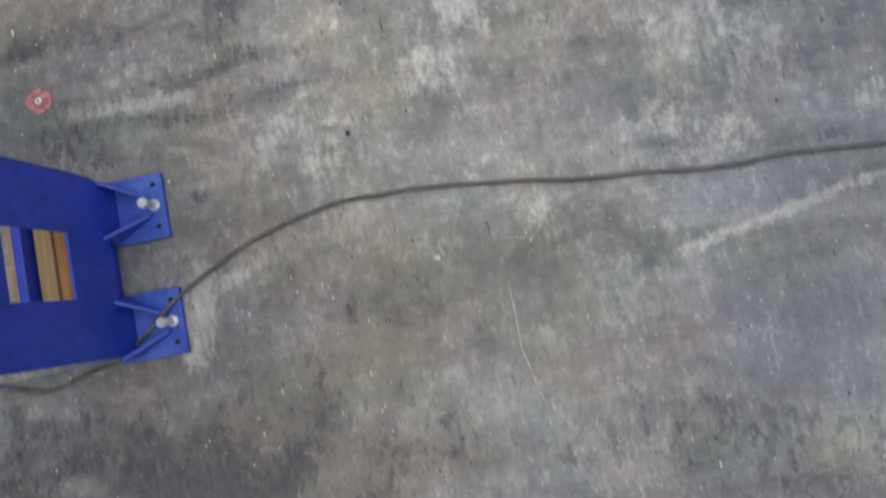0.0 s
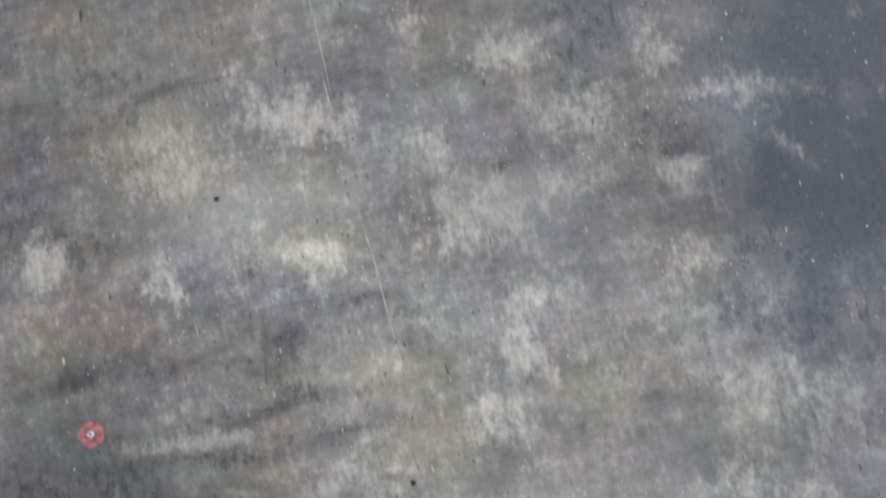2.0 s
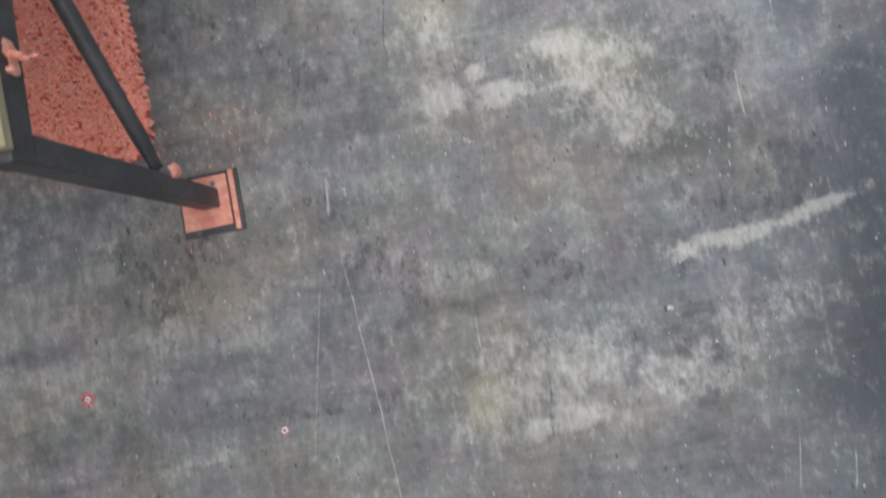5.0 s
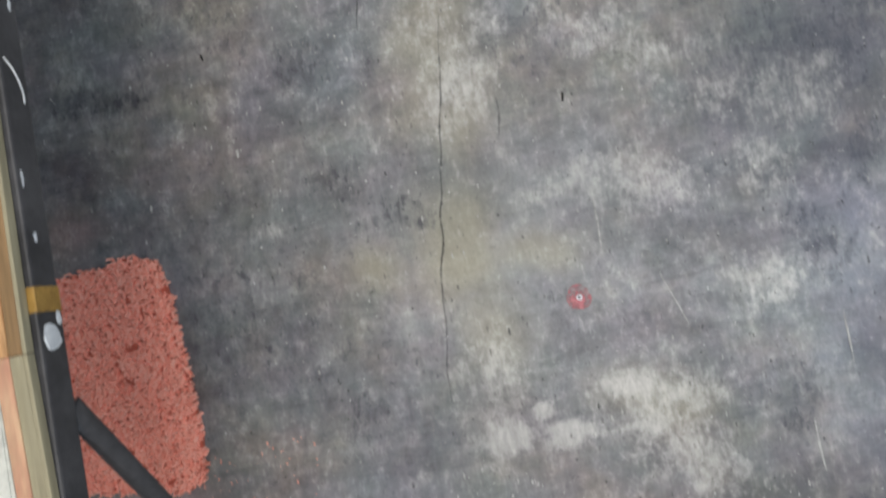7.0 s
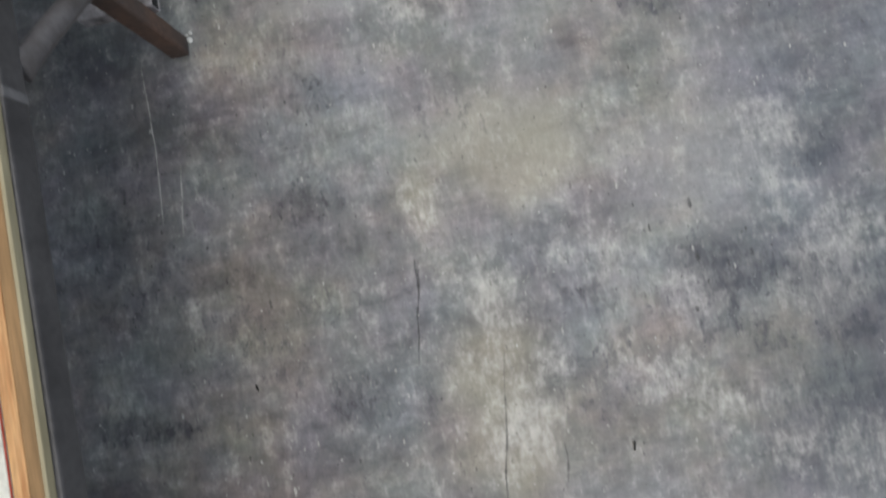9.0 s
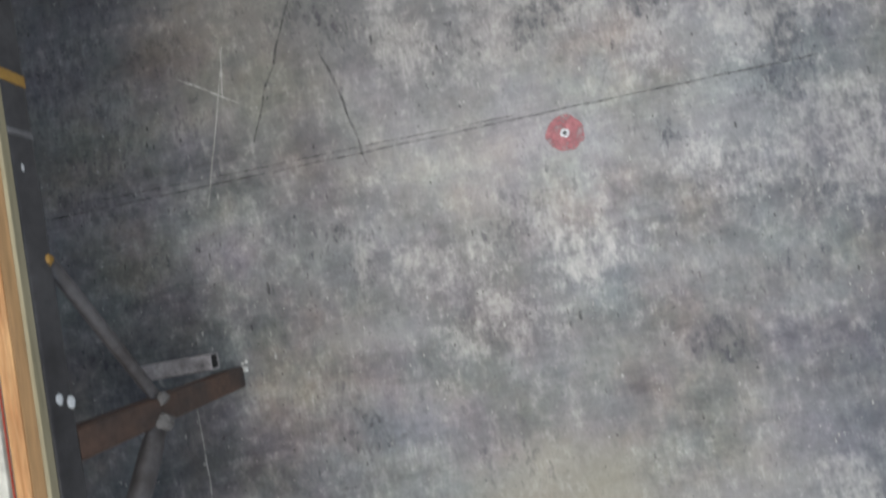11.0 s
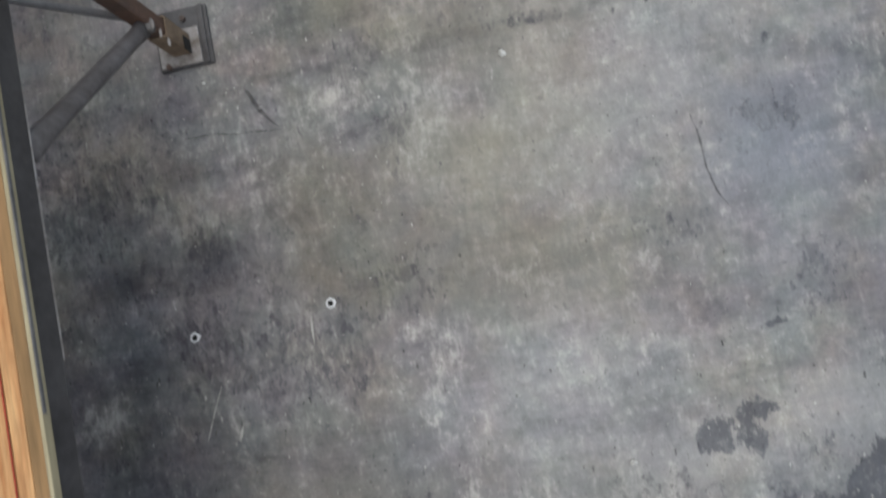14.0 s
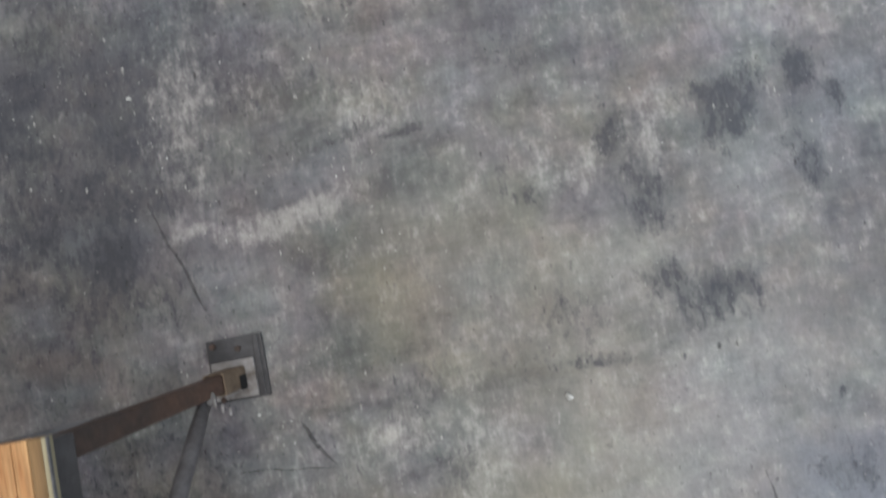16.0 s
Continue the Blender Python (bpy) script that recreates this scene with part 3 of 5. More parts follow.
stain("pale", -0.13, 5.70, 0.133, 0.083, -11, 1)
stain("pale", 1.03, 5.82, 0.150, 0.150, -11, 1)
stain("pale", -0.36, 5.74, 0.030, 0.100, -11, 1)
stain("pale", 1.06, 6.29, 0.100, 0.083, -11, 1)
stain("bleach", -0.33, 5.52, 0.200, 0.050, -11, 1)
stain("pale", -0.11, 5.46, 0.100, 0.100, -11, 1)
stain("bleach", 0.66, 5.55, 0.250, 0.100, -11, 0.6)
stain("dark", 0.34, 6.37, 0.067, 0.050, -11, 1)
stain("dark", 0.93, 5.97, 0.067, 0.067, -11, 1)
stain("dark", -0.51, 5.87, 0.200, 0.050, -11, 0.7)
stain("dark", 0.98, 5.70, 0.100, 0.050, -11, 0.7)
stain("dark", 0.16, 5.79, 0.100, 0.116, -11, 0.7)
stain("dark", 0.59, 5.96, 0.100, 0.050, -11, 0.8)
stain("dark", -0.28, 6.51, 0.100, 0.100, -11, 0.7)
stain("dark", -0.98, 5.86, 0.100, 0.100, -11, 0.7)
stain("dark", 0.84, 5.50, 0.100, 0.050, -11, 0.8)
stain("dark", 0.08, 5.74, 0.050, 0.067, -11, 1)
stain("bleach", 0.95, 6.62, 0.266, 0.133, -11, 1.2)
stain("bleach", 0.46, 6.57, 0.250, 0.100, -11, 1)
stain("pale", 0.83, 6.23, 0.133, 0.100, -11, 1.2)
stain("bleach", 0.69, 5.94, 0.366, 0.166, -11, 0.8)
stain("pale", -0.17, 6.51, 0.047, 0.133, -11, 1)
stain("pale", 0.04, 6.29, 0.083, 0.067, -11, 1)
stain("pale", -0.12, 6.36, 0.050, 0.030, -11, 1)
stain("pale", -0.23, 7.05, 0.067, 0.020, -36, 1)
stain("pale", -1.22, 6.97, 0.075, 0.042, -11, 1)
stain("pale", 0.33, 6.43, 0.150, 0.100, -11, 1)
stain("pale", 0.10, 6.34, 0.067, 0.100, -11, 1)
stain("pale", -0.18, 6.95, 0.050, 0.116, -11, 1)
stain("pale", 0.61, 6.28, 0.100, 0.133, -11, 1)
stain("bleach", 0.05, 5.92, 0.250, 0.100, -11, 0.7)
stain("dark", 0.72, 6.43, 0.067, 0.083, -11, 1.2)
stain("dark", 1.18, 6.77, 0.050, 0.116, -11, 1.2)
stain("dark", 0.39, 6.48, 0.116, 0.067, -11, 0.9)
stain("dark", -0.34, 6.54, 0.150, 0.060, -11, 1)
stain("dark", 0.60, 6.31, 0.083, 0.043, -11, 1.1)
stain("dark", 0.94, 6.02, 0.116, 0.083, -11, 1)
stain("dark", -0.37, 7.24, 0.133, 0.083, -11, 0.6)
stain("dark", 0.24, 6.48, 0.100, 0.083, -11, 0.7)
stain("pale", -0.24, 7.06, 0.075, 0.023, -36, 1)
stain("pale", 0.11, 7.17, 0.116, 0.050, -11, 0.6)
stain("bleach", 0.30, 7.44, 0.416, 0.100, -11, 0.7)
stain("pale", -0.82, 6.86, 0.017, 0.042, -11, 1)
stain("dark", 1.09, 6.72, 0.067, 0.033, -11, 1.2)
stain("dark", -0.30, 6.47, 0.116, 0.100, -11, 0.9)
stain("dark", -0.70, 7.34, 0.150, 0.067, -11, 0.7)
stain("dark", 0.25, 6.37, 0.100, 0.083, -11, 0.9)
stain("dark", 0.06, 6.34, 0.067, 0.067, -11, 1)
stain("dark", 0.84, 6.52, 0.100, 0.050, -11, 1)
stain("dark", -0.42, 6.53, 0.100, 0.100, -11, 0.7)
stain("blue", -0.47, 7.14, 0.116, 0.067, -11, 1)
stain("bleach", 0.61, 7.62, 0.416, 0.333, -11, 0.8)
stain("bleach", 0.15, 7.54, 0.283, 0.200, -11, 0.5)
stain("pale", -0.34, 7.80, 0.100, 0.050, -11, 1)
stain("pale", 0.48, 7.14, 0.023, 0.050, 14, 1)
stain("pale", -0.10, 7.73, 0.100, 0.200, -11, 0.6)
stain("pale", -0.62, 7.58, 0.100, 0.100, -11, 0.5)
stain("bleach", 0.87, 7.32, 0.200, 0.166, -11, 0.7)
stain("warm", -0.00, 7.54, 0.250, 0.233, -11, 0.8)
stain("warm", -0.49, 7.53, 0.233, 0.200, -11, 0.5)
stain("warm", 0.12, 7.18, 0.333, 0.200, -11, 0.6)
stain("rust", -1.05, 8.06, 0.183, 0.083, -11, 0.8)
stain("rust", -1.11, 8.25, 0.100, 0.100, -11, 0.5)
stain("rust", -1.30, 7.76, 0.100, 0.100, -11, 0.4)
stain("dark", -0.99, 7.35, 0.333, 0.116, -11, 0.8)
stain("dark", 0.09, 7.92, 0.100, 0.067, -11, 0.7)
stain("dark", 0.61, 8.01, 0.116, 0.067, -11, 1.2)
stain("dark", -0.58, 7.81, 0.100, 0.100, -11, 0.5)
stain("dark", -0.19, 7.66, 0.033, 0.100, -11, 0.8)
stain("dark", 0.70, 7.75, 0.033, 0.017, -11, 1.5)
stain("dark", 0.92, 7.70, 0.025, 0.050, -11, 1.3)
stain("dark", 0.55, 7.23, 0.100, 0.067, -11, 0.8)
stain("dark", 0.92, 7.54, 0.067, 0.050, -11, 0.8)
stain("dark", 0.23, 8.04, 0.083, 0.083, -11, 0.8)
stain("dark", -0.61, 7.43, 0.100, 0.067, -11, 0.8)
stain("dark", -0.34, 7.38, 0.033, 0.100, -11, 0.7)
stain("dark", -0.21, 7.17, 0.133, 0.100, -11, 0.7)
stain("dark", 0.95, 6.99, 0.100, 0.083, -11, 0.8)
stain("dark", -0.78, 7.41, 0.100, 0.033, -11, 1.2)
stain("blue", 0.89, 7.44, 0.250, 0.200, -11, 1)
stain("pale", -0.82, 8.92, 0.092, 0.200, -11, 1)
stain("pale", -0.80, 8.63, 0.020, 0.092, -11, 1)
stain("pale", -0.53, 8.91, 0.100, 0.100, -11, 0.6)
stain("pale", -0.47, 8.53, 0.150, 0.020, 9, 1)
stain("pale", -0.71, 8.49, 0.100, 0.025, -1, 1)
stain("pale", -0.27, 8.78, 0.133, 0.100, -11, 0.5)
stain("pale", -0.87, 8.53, 0.067, 0.033, -11, 1)
stain("pale", 0.55, 8.51, 0.067, 0.100, -11, 1)
stain("pale", 0.29, 8.47, 0.100, 0.067, -11, 0.7)
stain("bleach", 0.81, 8.37, 0.266, 0.166, -11, 0.6)
stain("bleach", 0.84, 7.87, 0.299, 0.266, -11, 0.8)
stain("bleach", 0.48, 8.18, 0.333, 0.067, 4, 0.6)
stain("warm", -0.07, 8.34, 0.316, 0.216, -11, 0.7)
stain("warm", -0.27, 8.21, 0.200, 0.150, -11, 0.8)
stain("rust", -1.31, 8.18, 0.266, 0.067, -11, 1)
stain("rust", -1.07, 8.19, 0.200, 0.050, -11, 0.7)
stain("dark", 0.79, 8.57, 0.116, 0.100, -11, 1.7)
stain("dark", 0.98, 8.62, 0.042, 0.116, -11, 2)
stain("dark", 0.65, 8.06, 0.133, 0.067, -11, 1.5)
stain("dark", -1.20, 8.51, 0.250, 0.092, -11, 1.4)
stain("dark", -1.25, 9.01, 0.299, 0.266, -11, 0.7)
stain("dark", 0.52, 8.38, 0.092, 0.100, -11, 1.3)
stain("dark", 0.44, 8.55, 0.042, 0.067, -11, 1.5)
stain("dark", 0.31, 8.81, 0.100, 0.050, -11, 1.2)
stain("dark", 0.97, 8.32, 0.033, 0.067, -11, 1.5)
stain("dark", 1.08, 8.53, 0.025, 0.042, -11, 1.5)
stain("dark", -0.35, 8.70, 0.150, 0.023, 9, 1.2)
stain("dark", -0.18, 8.68, 0.067, 0.017, 9, 1.6)
stain("dark", 0.09, 8.50, 0.030, 0.067, -11, 1)
stain("dark", 0.18, 8.41, 0.067, 0.033, -11, 1.2)
stain("dark", -0.39, 8.90, 0.100, 0.050, -11, 0.9)
stain("dark", -0.26, 7.92, 0.083, 0.100, -11, 0.8)
stain("dark", 0.29, 7.91, 0.166, 0.017, -5, 1.1)
stain("dark", -0.88, 8.75, 0.067, 0.100, -11, 1)
stain("dark", -0.43, 9.07, 0.100, 0.100, -11, 0.8)
stain("dark", 0.15, 8.94, 0.067, 0.100, -11, 0.8)
stain("dark", -0.20, 7.68, 0.067, 0.067, -11, 1)
stain("dark", 0.92, 7.49, 0.100, 0.050, -11, 1)
stain("blue", -1.20, 8.53, 0.250, 0.083, -11, 1)
stain("blue", -1.05, 8.52, 0.100, 0.083, -11, 1)
stain("pink", -1.25, 3.95, 0.20, 0.09, 0, 0.7)
stain("pink", -1.15, 3.10, 0.25, 0.05, 0, 1)
stain("pink", -0.95, 3.05, 0.10, 0.06, 0, 0.7)
stain("pink", -0.80, 2.90, 0.13, 0.16, 0, 0.6)
stain("dark", -1.20, 8.35, 0.45, 0.30, 0, 0.8)
stain("dark", -1.15, 8.80, 0.40, 0.25, 0, 0.8)
stain("dark", -1.10, 9.30, 0.45, 0.30, 0, 0.7)
stain("dark", -1.15, 7.60, 0.30, 0.40, 0, 0.9)
stain("dark", -0.90, -0.38, 0.60, 0.22, 0, 0.7)
stain("rust", -0.60, -0.45, 0.60, 0.25, 0, 0.5)
stain("rust", -1.00, 8.80, 0.60, 0.60, 0, 0.4)
stain("bleach", 0.70, 7.6, 0.5, 0.9, 0, 0.5)
stain("slate", 1.27, 1.90, 0.24, 0.95, 0, 1.6)
stain("slate", 1.25, 2.75, 0.20, 0.35, 0, 1.3)
stain("dark", 1.05, 1.30, 0.30, 0.30, 0, 1.0)
stain("dark", 0.75, 0.95, 0.25, 0.20, 0, 0.6)
stain("dark", 1.15, 4.20, 0.30, 0.30, 0, 1.0)
stain("dark", -1.25, 8.65, 0.50, 0.45, 0, 1.1)
stain("rust", -0.95, 8.55, 0.60, 0.50, 0, 0.7)
stain("dark", -0.85, 9.05, 0.50, 0.30, 0, 0.8)
stain("dark", -1.20, 6.55, 0.35, 0.60, 0, 0.6)
stain("warm", -0.55, 6.50, 0.30, 0.50, 0, 0.5)
stain("dark", 1.05, 0.95, 0.35, 0.30, 0, 1.1)
stain("dark", -0.95, -0.42, 0.60, 0.20, 0, 1.3)
stain("rust", -0.75, -0.40, 0.70, 0.30, 0, 0.8)
stain("dark", -0.62, 7.08, 0.35, 0.18, 0, 1.0)
stain("warm", -0.40, 7.45, 0.40, 0.30, 0, 0.5)
stain("pale", -1.47, 0.48, 0.03, 0.03, 0, 3)
stain("slate", 1.15, 1.85, 0.35, 0.90, 0, 0.9)
stain("slate", 0.95, 1.15, 0.35, 0.30, 0, 0.6)
stain("slate", -1.15, 9.00, 0.45, 0.45, 0, 0.75)
stain("slate", -0.45, 7.00, 0.55, 0.22, 0, 0.45)
stain("slate", -0.95, 6.85, 0.30, 0.40, 0, 0.4)
stain("bleach", -0.05, 6.15, 0.60, 0.60, 0, 0.7)
stain("bleach", 0.15, 6.75, 0.60, 0.50, 0, 0.6)
stain("bleach", 0.05, 3.70, 0.55, 0.35, 0, 0.6)
stain("slate", 1.05, 4.00, 0.40, 0.30, 0, 0.55)
stain("slate", -1.00, -0.45, 0.55, 0.25, 0, 0.6)
stain("slate", 0.90, -0.35, 0.60, 0.25, 0, 0.35)
stain("slate", 1.10, 1.55, 0.45, 0.50, 0, 0.75)
stain("slate", 1.20, 2.30, 0.35, 0.60, 0, 1.1)
stain("slate", -0.90, 1.70, 0.50, 0.60, 0, 0.35)
stain("rust", -0.90, 1.75, 0.50, 0.60, 0, 0.5)
stain("slate", 0.35, 1.15, 0.60, 0.20, 0, 0.35)
stain("warm", -0.10, 0.10, 0.60, 0.40, 0, 0.5)
stain("rust", -0.55, -0.20, 0.60, 0.35, 0, 0.5)
stain("warm", 0.20, 7.90, 0.40, 0.60, 0, 0.6)
stain("slate", -1.10, 8.95, 0.40, 0.35, 0, 0.85)
stain("coat", 0.79, 6.39, 0.061, 0.061, 11, 1.6)
stain("coat", 0.93, 6.39, 0.091, 0.099, 11, 1.9)
stain("coat", 0.95, 6.23, 0.051, 0.126, 11, 1.6)
stain("coat", 0.78, 6.90, 0.039, 0.017, 11, 1.6)
stain("coat", 0.70, 6.67, 0.062, 0.048, 11, 1.4)
stain("coat", 0.54, 6.61, 0.055, 0.051, 11, 1.4)
stain("coat", 0.65, 6.60, 0.041, 0.064, 11, 1.3)
stain("coat", 1.06, 6.34, 0.061, 0.046, 11, 1.4)
stain("coat", 0.25, 6.36, 0.090, 0.067, 11, 1.1)
stain("coat", 0.62, 6.31, 0.061, 0.061, 11, 1.0)
stain("coat", 0.73, 6.35, 0.042, 0.036, 11, 1.0)
stain("bleach", 0.91, 6.58, 0.166, 0.083, 11, 0.9)
stain("bleach", 0.84, 6.23, 0.092, 0.067, 11, 1.0)
stain("bleach", 0.44, 6.34, 0.133, 0.092, 11, 0.6)
stain("slate", -1.27, 0.97, 0.200, 0.037, 11, 0.75)
stain("slate", -0.88, 0.97, 0.166, 0.017, 11, 0.7)
stain("slate", -0.62, 0.98, 0.062, 0.046, 11, 0.8)
stain("slate", -0.71, 0.77, 0.191, 0.017, 11, 0.7)
stain("slate", -0.58, 0.66, 0.283, 0.025, 11, 0.6)
stain("slate", -1.37, 0.82, 0.133, 0.108, 11, 0.5)
stain("slate", -0.88, 1.80, 0.162, 0.019, 11, 0.8)
stain("slate", -0.83, 2.33, 0.183, 0.025, 11, 0.45)
stain("slate", 1.04, 2.04, 0.116, 0.166, 11, 1.1)
stain("slate", 0.96, 1.75, 0.133, 0.150, 11, 0.6)
stain("slate", 0.56, 1.79, 0.100, 0.083, 11, 0.5)
stain("slate", 1.04, 3.14, 0.092, 0.116, 11, 0.5)
stain("slate", 0.88, 4.16, 0.067, 0.075, 11, 0.45)
stain("slate", 1.02, 3.78, 0.083, 0.083, 11, 0.5)
stain("slate", 0.99, 4.76, 0.100, 0.083, 11, 0.65)
stain("slate", 0.70, 4.55, 0.191, 0.075, 11, 0.55)
stain("slate", 1.01, 4.24, 0.058, 0.067, 11, 0.7)
stain("slate", -0.53, 4.86, 0.108, 0.083, 11, 0.4)
stain("slate", 0.05, 5.69, 0.079, 0.075, 11, 0.45)
stain("slate", 0.93, 5.71, 0.067, 0.092, 11, 0.5)
stain("slate", -0.80, 7.38, 0.141, 0.083, 11, 0.7)
stain("slate", -1.11, 7.37, 0.125, 0.050, 11, 0.55)
stain("slate", -1.07, 8.48, 0.150, 0.092, 11, 0.7)
stain("slate", 0.48, 8.32, 0.116, 0.058, 11, 0.5)
stain("slate", 0.62, 8.06, 0.116, 0.058, 11, 0.55)
stain("slate", 0.47, 8.47, 0.092, 0.067, 11, 0.5)
stain("pale", -0.83, 8.52, 0.108, 0.025, 11, 1.8)
stain("pale", -0.52, 8.50, 0.183, 0.033, 11, 1.6)
stain("pale", -1.21, 6.97, 0.071, 0.050, 11, 1.2)
stain("pale", -0.23, 7.06, 0.067, 0.033, 11, 1.8)
stain("pale", 0.24, 5.72, 0.092, 0.116, 11, 1.2)
stain("pale", 0.22, 2.12, 0.092, 0.029, 11, 2.0)
stain("pale", 0.06, 2.11, 0.042, 0.025, 11, 2.2)
stain("pale", 0.13, 2.32, 0.183, 0.067, 11, 1.0)
stain("pale", 0.20, 1.69, 0.116, 0.029, 11, 1.8)
stain("pale", 0.60, 1.24, 0.075, 0.033, 11, 1.6)
stain("pale", 0.06, 0.79, 0.075, 0.058, 11, 1.6)
stain("pale", 0.32, 3.20, 0.079, 0.042, 11, 1.6)
stain("pale", -0.02, 3.10, 0.054, 0.037, 11, 2.2)
stain("pale", 0.16, 3.09, 0.067, 0.021, 11, 2.0)
stain("pale", -1.34, 1.35, 0.067, 0.058, 11, 1.6)
stain("pale", -0.46, 1.63, 0.075, 0.058, 11, 1.6)
stain("pale", -0.93, 0.02, 0.025, 0.100, 11, 1.6)
stain("pale", 0.82, 0.02, 0.300, 0.015, 11, 1.8)
stain("pale", 0.92, 3.96, 0.083, 0.083, 11, 1.0)
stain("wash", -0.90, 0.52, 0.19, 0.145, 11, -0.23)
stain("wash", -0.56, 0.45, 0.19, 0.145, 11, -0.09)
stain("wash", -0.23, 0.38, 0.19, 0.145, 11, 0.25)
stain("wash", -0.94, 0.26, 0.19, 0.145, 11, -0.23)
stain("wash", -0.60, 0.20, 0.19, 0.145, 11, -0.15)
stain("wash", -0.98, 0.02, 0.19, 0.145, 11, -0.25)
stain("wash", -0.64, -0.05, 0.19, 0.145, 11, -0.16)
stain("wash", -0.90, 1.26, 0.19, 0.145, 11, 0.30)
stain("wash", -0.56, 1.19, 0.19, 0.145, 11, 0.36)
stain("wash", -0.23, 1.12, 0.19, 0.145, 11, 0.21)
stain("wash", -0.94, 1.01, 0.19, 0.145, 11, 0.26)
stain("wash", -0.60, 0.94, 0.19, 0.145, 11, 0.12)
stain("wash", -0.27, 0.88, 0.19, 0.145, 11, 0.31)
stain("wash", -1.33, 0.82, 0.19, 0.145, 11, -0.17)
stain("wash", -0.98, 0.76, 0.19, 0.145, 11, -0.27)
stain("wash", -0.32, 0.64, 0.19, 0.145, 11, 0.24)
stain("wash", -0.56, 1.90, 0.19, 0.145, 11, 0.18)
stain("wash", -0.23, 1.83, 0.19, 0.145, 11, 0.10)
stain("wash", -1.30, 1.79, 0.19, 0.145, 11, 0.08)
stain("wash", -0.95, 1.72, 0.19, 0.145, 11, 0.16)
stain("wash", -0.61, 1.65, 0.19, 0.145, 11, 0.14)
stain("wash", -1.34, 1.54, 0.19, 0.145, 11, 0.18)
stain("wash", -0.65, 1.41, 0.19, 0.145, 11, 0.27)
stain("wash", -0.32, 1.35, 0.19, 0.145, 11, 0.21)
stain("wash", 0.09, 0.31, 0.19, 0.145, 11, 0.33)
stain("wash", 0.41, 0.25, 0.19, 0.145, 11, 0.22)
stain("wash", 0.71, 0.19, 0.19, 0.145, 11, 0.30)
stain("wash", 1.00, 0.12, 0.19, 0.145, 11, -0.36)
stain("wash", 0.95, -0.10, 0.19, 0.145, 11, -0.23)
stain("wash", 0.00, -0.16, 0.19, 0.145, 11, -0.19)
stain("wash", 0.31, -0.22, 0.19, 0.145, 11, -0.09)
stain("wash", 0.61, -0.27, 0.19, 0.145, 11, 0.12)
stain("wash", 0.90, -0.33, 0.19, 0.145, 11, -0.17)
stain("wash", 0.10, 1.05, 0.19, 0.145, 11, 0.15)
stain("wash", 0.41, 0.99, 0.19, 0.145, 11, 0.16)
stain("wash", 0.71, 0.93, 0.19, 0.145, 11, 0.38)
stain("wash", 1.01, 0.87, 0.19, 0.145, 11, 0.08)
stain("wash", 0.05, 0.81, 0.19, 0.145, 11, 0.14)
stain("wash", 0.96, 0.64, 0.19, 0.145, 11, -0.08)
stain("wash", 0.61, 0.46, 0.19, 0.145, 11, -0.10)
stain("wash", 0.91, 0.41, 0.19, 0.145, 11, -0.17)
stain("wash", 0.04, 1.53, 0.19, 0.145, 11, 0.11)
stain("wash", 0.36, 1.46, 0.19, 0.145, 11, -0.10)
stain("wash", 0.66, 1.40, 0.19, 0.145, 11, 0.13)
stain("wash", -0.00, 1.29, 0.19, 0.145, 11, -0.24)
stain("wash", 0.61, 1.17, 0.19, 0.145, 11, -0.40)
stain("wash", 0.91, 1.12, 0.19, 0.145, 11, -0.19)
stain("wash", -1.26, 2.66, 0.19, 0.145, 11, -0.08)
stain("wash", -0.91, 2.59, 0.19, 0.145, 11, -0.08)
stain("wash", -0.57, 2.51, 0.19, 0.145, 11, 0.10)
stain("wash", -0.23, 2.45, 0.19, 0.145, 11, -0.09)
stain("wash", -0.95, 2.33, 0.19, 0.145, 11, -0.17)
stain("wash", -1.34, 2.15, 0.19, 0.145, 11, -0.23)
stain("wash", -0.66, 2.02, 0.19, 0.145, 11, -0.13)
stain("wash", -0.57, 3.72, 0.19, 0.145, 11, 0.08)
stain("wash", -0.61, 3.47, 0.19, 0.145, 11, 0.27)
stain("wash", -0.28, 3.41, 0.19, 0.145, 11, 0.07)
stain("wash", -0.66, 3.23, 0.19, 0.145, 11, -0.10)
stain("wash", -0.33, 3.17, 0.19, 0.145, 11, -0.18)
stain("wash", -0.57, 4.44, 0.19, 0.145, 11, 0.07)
stain("wash", -0.23, 4.37, 0.19, 0.145, 11, 0.14)
stain("wash", -0.61, 4.19, 0.19, 0.145, 11, -0.10)
stain("wash", -0.28, 4.13, 0.19, 0.145, 11, 0.18)
stain("wash", -0.66, 3.95, 0.19, 0.145, 11, -0.09)
stain("wash", 0.09, 2.38, 0.19, 0.145, 11, -0.09)
stain("wash", 0.40, 2.31, 0.19, 0.145, 11, 0.09)
stain("wash", 1.01, 2.19, 0.19, 0.145, 11, -0.18)
stain("wash", 0.36, 2.08, 0.19, 0.145, 11, 0.10)
stain("wash", -0.01, 1.90, 0.19, 0.145, 11, -0.19)
stain("wash", 0.31, 1.84, 0.19, 0.145, 11, -0.17)
stain("wash", 0.61, 1.79, 0.19, 0.145, 11, -0.17)
stain("wash", 0.90, 1.73, 0.19, 0.145, 11, -0.08)
stain("wash", 0.09, 3.59, 0.19, 0.145, 11, 0.15)
stain("wash", 0.40, 3.52, 0.19, 0.145, 11, 0.32)
stain("wash", 1.01, 3.40, 0.19, 0.145, 11, 0.33)
stain("wash", 0.04, 3.35, 0.19, 0.145, 11, 0.24)
